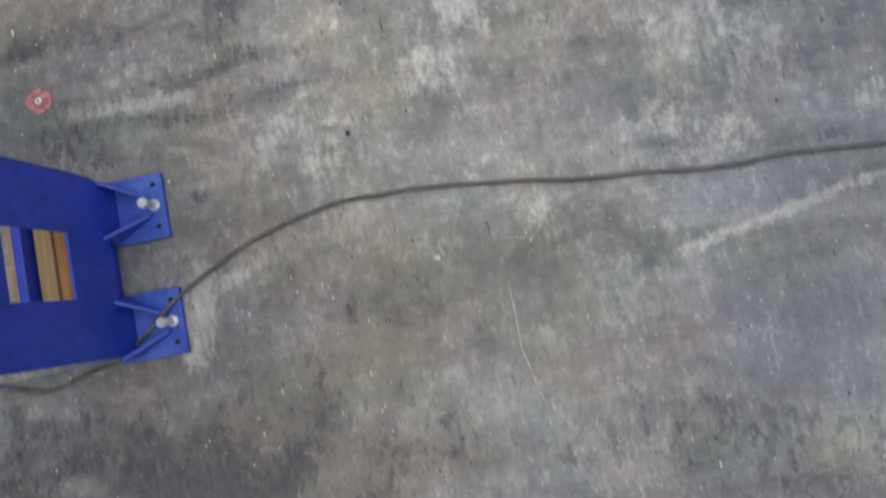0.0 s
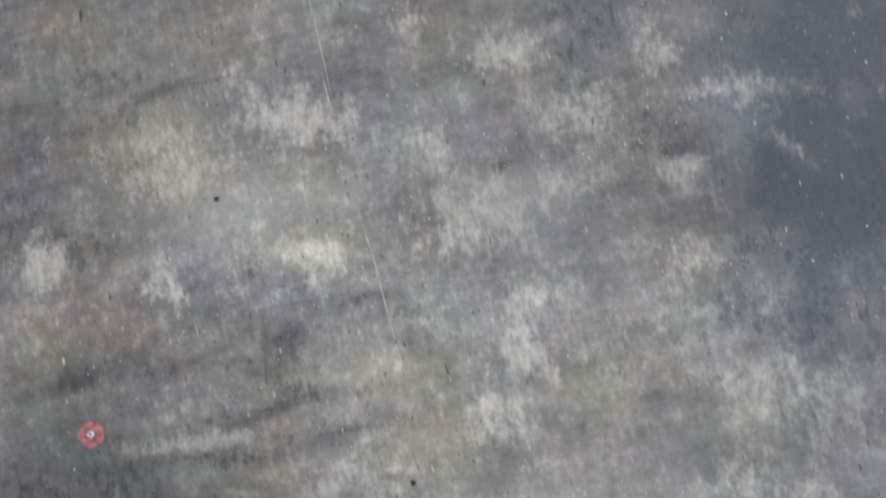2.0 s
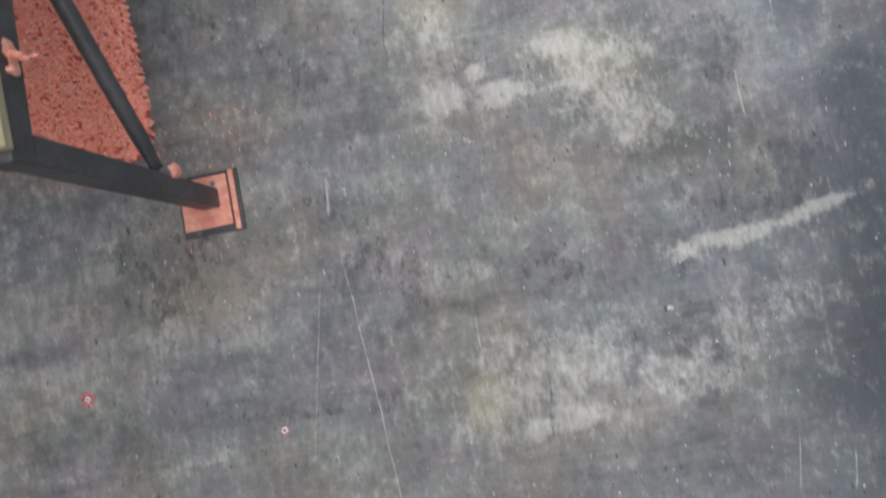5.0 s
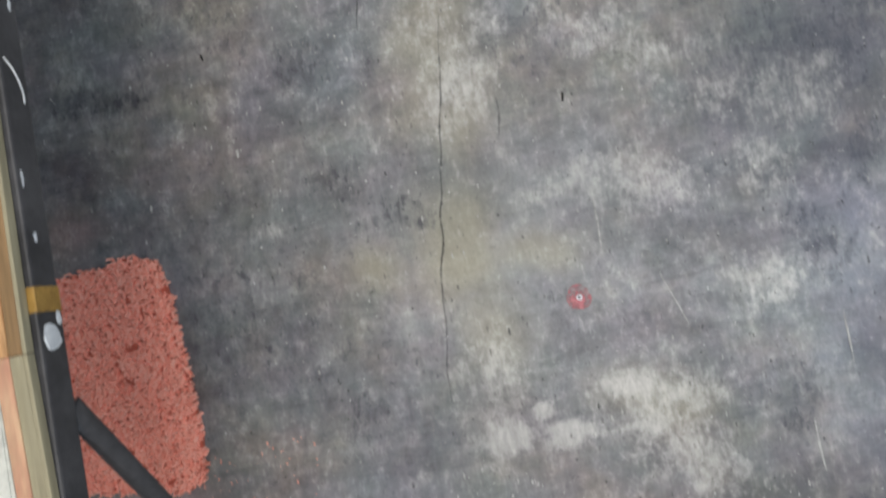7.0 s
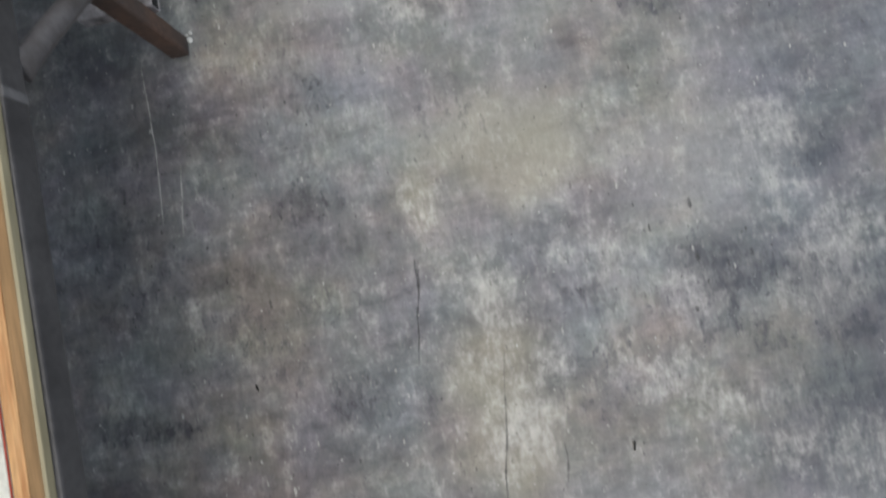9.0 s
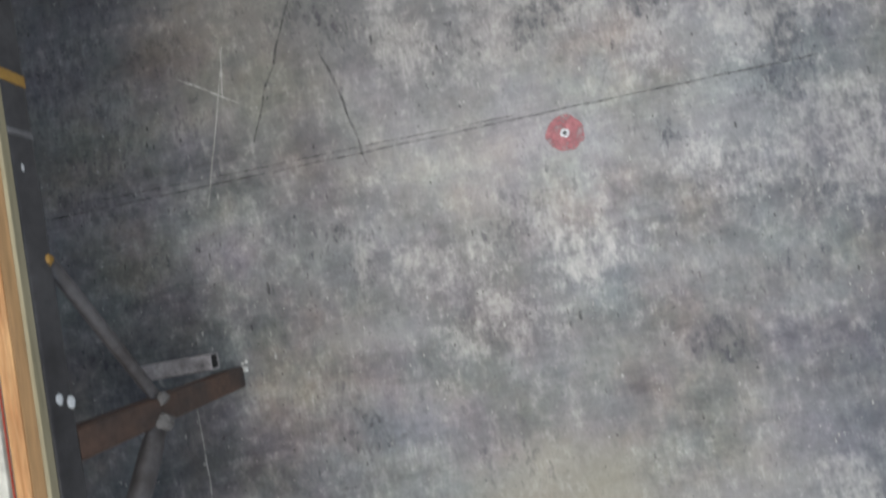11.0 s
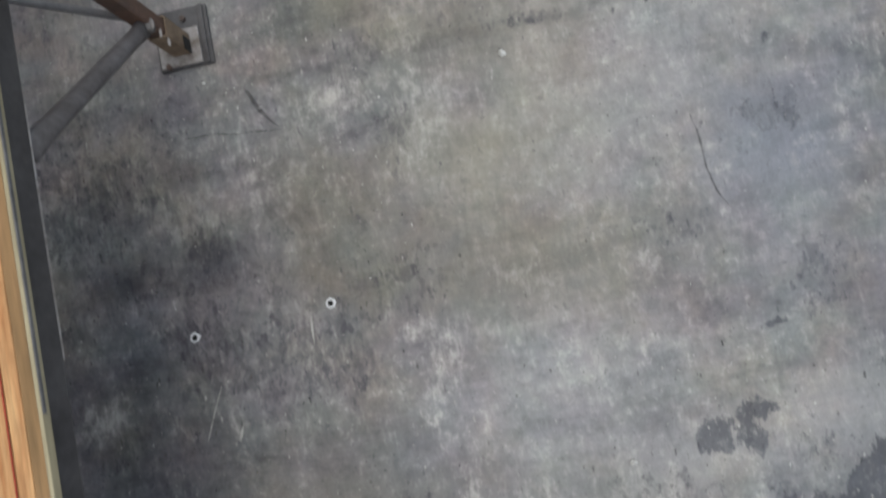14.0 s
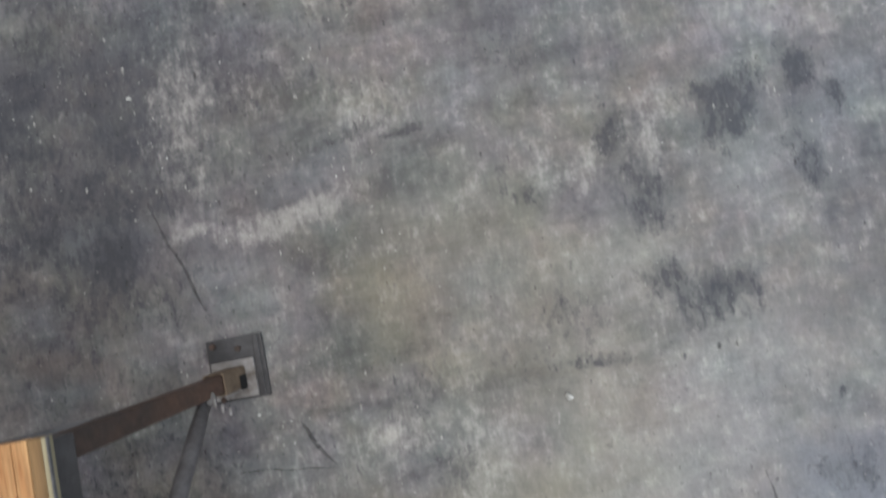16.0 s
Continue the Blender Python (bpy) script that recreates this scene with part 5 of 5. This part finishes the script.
for y0 in (-0.057, 0.296):
    yc = y0 + 0.10
    foot = blue_part("foot_plate", box(-1.125, -0.913, y0, y0 + 0.20, 0.0, 0.020, 0.003), BLUE_DUSTY)
    for dy, end in ((-0.088, -0.02), (0.078, 0.012)):
        g = bmesh.new()
        a = [g.verts.new(p) for p in ((PX, yc + dy, 0.021), (PX, yc + dy, 0.105), (-0.955, yc + end * 1.6, 0.030), (-0.955, yc + end * 1.6, 0.021))]
        b = [g.verts.new(p + Vector((0, 0.010, 0))) for p in (v.co for v in a)]
        g.faces.new(a)
        g.faces.new(b[::-1])
        for k in range(4):
            g.faces.new((a[k], b[k], b[(k + 1) % 4], a[(k + 1) % 4]))
        bmesh.ops.recalc_face_normals(g, faces=g.faces[:])
        blue_part("gusset", g, under=foot)
    for dy in (-0.062, 0.066):
        blue_part("plate_hole", disc(-0.940, yc + dy, 0.008, 0.0205), BLACK, "dark empty bolt hole", foot)
    blue_part("anchor_sleeve", rod((-0.944, yc + 0.002, 0.022), (-0.944, yc + 0.002, 0.060), 0.0115, 16), ZINC, "bright zinc-plated sleeve", foot)
    blue_part("bolt_head", rod((-0.944, yc + 0.002, 0.062), (-0.944, yc + 0.002, 0.084), 0.0165, 6), ZINC, "zinc-plated hexagon bolt head", foot)
    blue_part("washer", rod((-0.944, yc + 0.002, 0.0205), (-0.944, yc + 0.002, 0.024), 0.018, 20), ZINC, "zinc-plated washer", foot)

pallet = thing("wooden_packing", -1.25, 0.22, 0, "brown timber packing blocks behind the blue frame", "timber block")
adopt(mesh_ob("block", box(-1.197, -1.148, -0.01, 0.385, 0.0, 0.20, 0.004), OLD_WOOD, label="light brown timber block"), pallet)
adopt(mesh_ob("dark_block", box(-1.146, -1.104, -0.01, 0.385, 0.0, 0.192, 0.004), RED_WOOD, label="dark brown timber batten"), pallet)
adopt(mesh_ob("pale_block", box(-1.282, -1.252, -0.01, 0.385, 0.0, 0.19, 0.004), OLD_WOOD, label="weathered timber block"), pallet)

# ---- the workbench ----
Y0, Y1, ZT = 2.92, 8.09, 0.783
bench = thing("workbench", -1.2, 5.5, 0, "long dark steel workbench with a wood-edged white top", "workbench")


def bench_part(name, bm, material, label="", smooth=False, under=None):
    return adopt(mesh_ob(name, bm, material, label=label, smooth=smooth), under or bench)


bench_part("front_beam", box(-0.835, -0.775, Y0, Y1 - 0.01, 0.705, 0.764, 0.005), DARK_STEEL)
bench_part("rear_beam", box(-1.74, -1.68, Y0, Y1 - 0.01, 0.705, 0.764, 0.005), DARK_STEEL)
for y in (Y0 + 0.03, 5.48, Y1 - 0.06):
    bench_part("cross_beam", box(-1.679, -0.836, y - 0.025, y + 0.025, 0.71, 0.763, 0.004), DARK_STEEL)
EDGE_BREAK, EDGE_TRUE, EDGE_SET = 3.60, 7.10, 0.020


def strip(x0, x1, z1, material, label, y0=EDGE_BREAK + 0.001, y1=Y1):
    """A timber strip: it runs back towards the break and out flush again beyond it."""
    if y0 < EDGE_BREAK:
        return bench_part("edge_strip", prism([(x0, y0), (x1, y0), (x1 - EDGE_SET, y1), (x0 - EDGE_SET, y1)], "z", 0.765, z1, 0.0015), material, label)
    outline = [(x0 - EDGE_SET, y0), (x1 - EDGE_SET, y0), (x1 - EDGE_SET * 0.35, 5.9), (x1, EDGE_TRUE), (x1, y1), (x0, y1), (x0, EDGE_TRUE), (x0 - EDGE_SET * 0.35, 5.9)]
    return bench_part("edge_strip", prism(outline, "z", 0.765, z1, 0.0015), material, label)


strip(-0.7755, -0.768, ZT, PALE_WOOD, "pale timber lipping", Y0 + 0.02, EDGE_BREAK)
strip(-0.7755, -0.768, ZT, PALE_WOOD, "pale timber lipping")
strip(-0.801, -0.776, ZT - 0.001, BROWN_WOOD, "brown timber edge strip")
strip(-0.801, -0.776, ZT - 0.001, PALE_WOOD, "pale timber edge strip", Y0 + 0.02, EDGE_BREAK)
strip(-0.829, -0.8015, ZT, PINE, "orange-brown pine edge strip")
strip(-0.829, -0.8015, ZT, SPRAYED_WOOD, "timber edge strip with salmon overspray", Y0 + 0.02, EDGE_BREAK)
bench_part("steel_lip", box(-0.7675, -0.7650, EDGE_TRUE, Y1, 0.776, ZT - 0.0005, 0.0005), GREY_STEEL, "thin grey steel edge")
bench_part("white_top", box(-1.74, -0.8295 - EDGE_SET, 3.03, 6.45, 0.765, ZT + 0.002, 0.002), WHITE_PANEL, "white coated table panel")
bench_part("end_board", box(-1.74, -0.8295, Y0 + 0.02, 3.0295, 0.765, ZT + 0.001, 0.002), PINE, "bare pine end board")
for k in range(8):
    bench_part("pine_plank", box(-1.74 + k * 0.1138, -1.74 + (k + 1) * 0.1138 - 0.001, 6.451, Y1, 0.765, ZT + 0.0005, 0.0015), PINE, "bare pine plank")
bench_part("pencil_line", prism([(-0.8315 - EDGE_SET, EDGE_BREAK), (-0.8293 - EDGE_SET, EDGE_BREAK), (-0.8293 - EDGE_SET * 0.35, 5.9), (-0.8293, EDGE_TRUE), (-0.8293, 8.0), (-0.8315, 8.0), (-0.8315, EDGE_TRUE), (-0.8315 - EDGE_SET * 0.35, 5.9)], "z", ZT + 0.001, ZT + 0.0032), RED_LINE, "thin red line along the edge strip")
bench_part("packing_strip", prism([(-0.8490, 3.031), (-0.8325, 3.031), (-0.8488, EDGE_BREAK - 0.02)], "z", 0.765, ZT + 0.0005), WHITE_PANEL, "narrow white edge of the panel")

PXC = -0.785


def pressed_tube(p, q, r, sides=20, rings=14):
    """A round tube whose two ends are pressed flat where they are welded on."""
    p, q = Vector(p), Vector(q)
    d = (q - p).normalized()
    side = d.cross(Vector((1, 0, 0))).normalized()
    out = side.cross(d)
    bm, loops = bmesh.new(), []
    for i in range(rings + 1):
        u = i / rings
        press = min(1.0, 6.5 * min(u, 1 - u))
        press = press * press * (3 - 2 * press)
        a, b = r * (1.32 - 0.32 * press), r * (0.42 + 0.58 * press)
        loops.append([bm.verts.new(p.lerp(q, u) + side * a * math.cos(2 * math.pi * k / sides) + out * b * math.sin(2 * math.pi * k / sides)) for k in range(sides)])
    for low, high in zip(loops, loops[1:]):
        for k in range(sides):
            bm.faces.new((low[k], low[(k + 1) % sides], high[(k + 1) % sides], high[k]))
    bm.faces.new(loops[0][::-1])
    bm.faces.new(loops[-1])
    bmesh.ops.recalc_face_normals(bm, faces=bm.faces[:])
    return bm


for y, m, paint in ((2.955, DARK_STEEL, SALMON), (5.482, RUSTY, GREY_STEEL), (8.055, RUSTY, GREY_STEEL)):
    xp = PXC - (0.020 if abs(y - 5.482) < 0.1 else 0.0)
    bench_part("post", square_tube((xp + 0.003, y, 0.012), (-0.807, y, 0.704), 0.050 if y > 8 else 0.060), m)
    bench_part("rear_post", square_tube((-1.71, y, 0.0), (-1.71, y, 0.704), 0.060), DARK_STEEL)
for y, paint, label, west, low, high in ((2.930, SALMON, "salmon-painted base plate", -0.880, -0.062, 0.094), (8.068, SHOE, "rust-flecked steel base plate", -0.862, -0.076, 0.038)):
    base = bench_part("base_plate", box(west, -0.690, y - 0.082, y + 0.105, 0.0, 0.012, 0.002), DARK_STEEL, label)
    bench_part("shoe_plate", box(west + 0.008, -0.722, y + low, y + high, 0.0125, 0.020, 0.002), paint, label, under=base)
    bench_part("plate_edge", box(-0.7155, -0.6995, y - 0.080, y + 0.104, 0.0125, 0.0185, 0.002), paint if paint is SALMON else DARK_STEEL, under=base)
    for bx, by in ((-0.84, 0.088), (-0.765, 0.070), (-0.83, -0.072)):
        bench_part("plate_bolt", rod((bx, y + by, 0.0125), (bx, y + by, 0.022), 0.009, 6), RUSTY if paint is SHOE else GREY_STEEL, "small steel bolt head", under=base)
for (ya, za), (yb, zb), m, thick in (((2.99, 0.27), (3.49, 0.704), DARK_STEEL, 0.0205), ((5.455, 0.45), (5.155, 0.704), BRACE_STEEL, 0.024), ((5.51, 0.44), (5.82, 0.704), BRACE_STEEL, 0.0135), ((8.03, 0.21), (7.572, 0.704), BRACE_STEEL, 0.0205)):
    stay = bench_part("brace", pressed_tube((-0.785, ya, za), (-0.785, yb, zb), thick), m, smooth=True)
    w = bmesh.new()
    bmesh.ops.create_icosphere(w, subdivisions=2, radius=thick * 0.95, matrix=Matrix.Translation((-0.775, ya, za)))
    for v in w.verts:
        v.co += Vector((noise.noise(v.co * 60), noise.noise(v.co * 60 + Vector((5, 0, 0))), noise.noise(v.co * 60 + Vector((0, 5, 0))))) * 0.010
    bench_part("weld", w, WELD, "rough weld bead", under=stay)


bench_part("post_foot", square_tube((-0.7825, 8.055, 0.0215), (-0.787, 8.055, 0.15), 0.0635), TAN_RUST, "tan rusted foot of the post")
bench_part("drain_slot", box(-0.7515, -0.7495, 8.02, 8.062, 0.024, 0.066, 0.0005), BLACK, "dark open slot in the post foot")
bench_part("brace", rod((-0.812, 8.05, 0.235), (-1.25, 8.05, 0.704), 0.011, 14), GREY_STEEL, "slim inward brace")


def wrap(y, width, z0, z1, material, label):
    bench_part("tape_wrap", box(-0.80, -0.7735, y - width / 2, y + width / 2, z0, z1, 0.001), material, label)


wrap(3.690, 0.045, 0.706, 0.7645, TAPE, "ochre tape wrapped round the beam")
wrap(6.154, 0.022, 0.706, 0.7645, TAPE, "ochre tape wrapped round the beam")
wrap(6.05, 0.012, 0.7065, 0.7645, GREY_STEEL, "grey clip on the beam")
wrap(5.09, 0.020, 0.7065, 0.7645, GREY_STEEL, "grey clip on the beam")


def blob(name, c, r, flat, material, label, parent):
    bm = bmesh.new()
    bmesh.ops.create_icosphere(bm, subdivisions=2, radius=1, matrix=Matrix.Identity(4))
    for v in bm.verts:
        k = 1 + 0.35 * noise.noise(v.co * 1.7 + Vector(c) * 5)
        v.co = Vector(c) + Vector((v.co.x * flat[0], v.co.y * flat[1], v.co.z * flat[2])) * r * k
    return adopt(mesh_ob(name, bm, material, label=label), parent)


blob("paint_splash", (-0.7745, 3.622, 0.738), 0.024, (0.1, 0.95, 0.85), WHITE_PAINT, "white paint splash", bench)
blob("paint_splash", (-0.7745, 3.135, 0.735), 0.020, (0.1, 1.0, 0.9), SALMON, "salmon paint splash", bench)
for dx, dy, dz, r in ((0.006, 0.012, 0.0, 0.015), (0.020, 0.006, -0.006, 0.010), (0.034, 0.010, -0.012, 0.008), (0.002, -0.018, 0.010, 0.010)):
    blob("paint_splash", (-0.772 + dx, 3.108 + dy, 0.735 + dz), r, (1.0, 0.6, 0.7), SALMON, "ragged salmon paint lump", bench)
blob("paint_splash", (-0.7745, 3.105, 0.728), 0.018, (0.1, 1.2, 0.8), SALMON, "salmon paint splash", bench)
for y, z, r, long in ((3.905, 0.752, 0.004, 4.0), (4.30, 0.735, 0.006, 4.0), (4.24, 0.722, 0.005, 3.0), (3.655, 0.716, 0.008, 1.6), (3.80, 0.742, 0.005, 2.0), (5.985, 0.742, 0.004, 1.6), (5.56, 0.712, 0.012, 1.0), (5.57, 0.738, 0.010, 1.0)):
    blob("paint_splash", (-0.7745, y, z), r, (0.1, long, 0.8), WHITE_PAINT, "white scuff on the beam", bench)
bench_part("bare_edge", box(-0.7765, -0.7742, 7.18, 7.66, 0.7052, 0.7075, 0.0006), SHOE, "bare metal edge worn bright")
blob("paint_splash", (-0.775, 5.82, 0.712), 0.010, (0.5, 1, 0.9), TAPE, "ochre paint dab", bench)
blob("paint_splash", (-0.755, 2.995, 0.25), 0.022, (0.5, 1, 1.2), SALMON, "salmon paint splash", bench)
blob("paint_splash", (-0.79, 3.03, 0.29), 0.022, (0.8, 0.8, 1.0), SALMON, "salmon paint splash", bench)

sweep("tie_end", [(-0.7735, 4.125, 0.755), (-0.766, 4.105, 0.748), (-0.764, 4.080, 0.738), (-0.768, 4.062, 0.728), (-0.7735, 4.050, 0.722)], 0.0016, WHITE_PAINT, None, 8)
adopt(bpy.data.objects["tie_end"], bench)["label"] = "thin white cable tie end"

# a hollow steel stub fixed beside the middle post
bench_part("stub_tube", square_tube((-1.00, 5.556, 0.16), (-0.778, 5.552, 0.16), 0.044, 0.004), TUBE, "scuffed whitish square tube stub beside the post")
bench_part("stub_end", box(-0.7850, -0.7800, 5.535, 5.570, 0.142, 0.178, 0.0), BLACK, "dark hollow end of the stub")

# a dark brown hose at the edge of the aisle
hose = sweep("brown_hose", [(1.55, 8.75, 0.025), (1.33, 8.45, 0.025), (1.262, 8.20, 0.025), (1.272, 7.98, 0.025), (1.34, 7.82, 0.025), (1.6, 7.66, 0.025)], 0.025, BROWN_WOOD, sides=14)
for x, y, z in ((-0.742, 8.00, 0.215), (-0.735, 7.985, 0.19), (-0.75, 8.02, 0.235)):
    blob("plaster_scrap", (x, y, z), 0.008, (0.5, 1.5, 0.3), SHOE, "torn white scrap stuck to the weld", bench)
tagged(hose, "dark brown rubber hose lying in a curve on the floor", "hose")

# ---- the shaggy salmon mat ----
rng = random.Random(3)
MAT = [(-1.50, 3.20), (-0.985, 3.125), (-0.945, 3.16), (-0.930, 3.28), (-0.945, 3.50), (-0.966, 3.74), (-0.992, 3.82), (-1.09, 3.845), (-1.16, 3.82), (-1.32, 3.82), (-1.50, 3.85)]


def inside(x, y):
    hit = False
    for (x0, y0), (x1, y1) in zip(MAT, MAT[1:] + MAT[:1]):
        if (y0 > y) != (y1 > y) and x < (x1 - x0) * (y - y0) / (y1 - y0) + x0:
            hit = not hit
    return hit


shag = thing("shaggy_mat", -1.2, 3.5, 0, "thick shaggy salmon red fibre mat lying under the workbench", "mat")
adopt(mesh_ob("mat_base", prism(MAT, "z", 0.0, 0.016), MAT_BACKING), shag)
bm = bmesh.new()
for _ in range(17000):
    x, y = rng.uniform(-1.5, -0.915), rng.uniform(3.11, 3.865)
    if not inside(x + rng.gauss(0, 0.007), y + rng.gauss(0, 0.007)):
        continue
    clump = noise.noise((x * 52, y * 20, 0)) + 0.55 * noise.noise((x * 100, y * 42, 5))
    if clump < -0.42 and rng.random() < 0.96:
        continue
    h = rng.uniform(0.010, 0.019) * (1 + 0.45 * noise.noise((x * 14, y * 14, 0))) + 0.012 * max(-0.5, clump)
    a, lean = rng.gauss(-1.5, 0.9), rng.uniform(0.004, 0.020)
    dx, dy = math.cos(a), math.sin(a)
    r = rng.uniform(0.0032, 0.0072)
    ring = [bm.verts.new((x + r * math.cos(k * 1.571 + a), y + r * math.sin(k * 1.571 + a), 0.004)) for k in range(4)]
    mid = [bm.verts.new((x + lean * 0.5 * dx + r * 0.7 * math.cos(k * 1.571 + a), y + lean * 0.5 * dy + r * 0.7 * math.sin(k * 1.571 + a), 0.012 + h * 0.8)) for k in range(4)]
    top = bm.verts.new((x + lean * dx, y + lean * dy, 0.012 + h))
    for k in range(4):
        j = (k + 1) % 4
        bm.faces.new((ring[k], ring[j], mid[j], mid[k]))
        bm.faces.new((mid[k], mid[j], top))
adopt(tagged(mesh_ob("fibre_surface", bm, SHAG), "tufted salmon pile", kind="stuff"), shag)
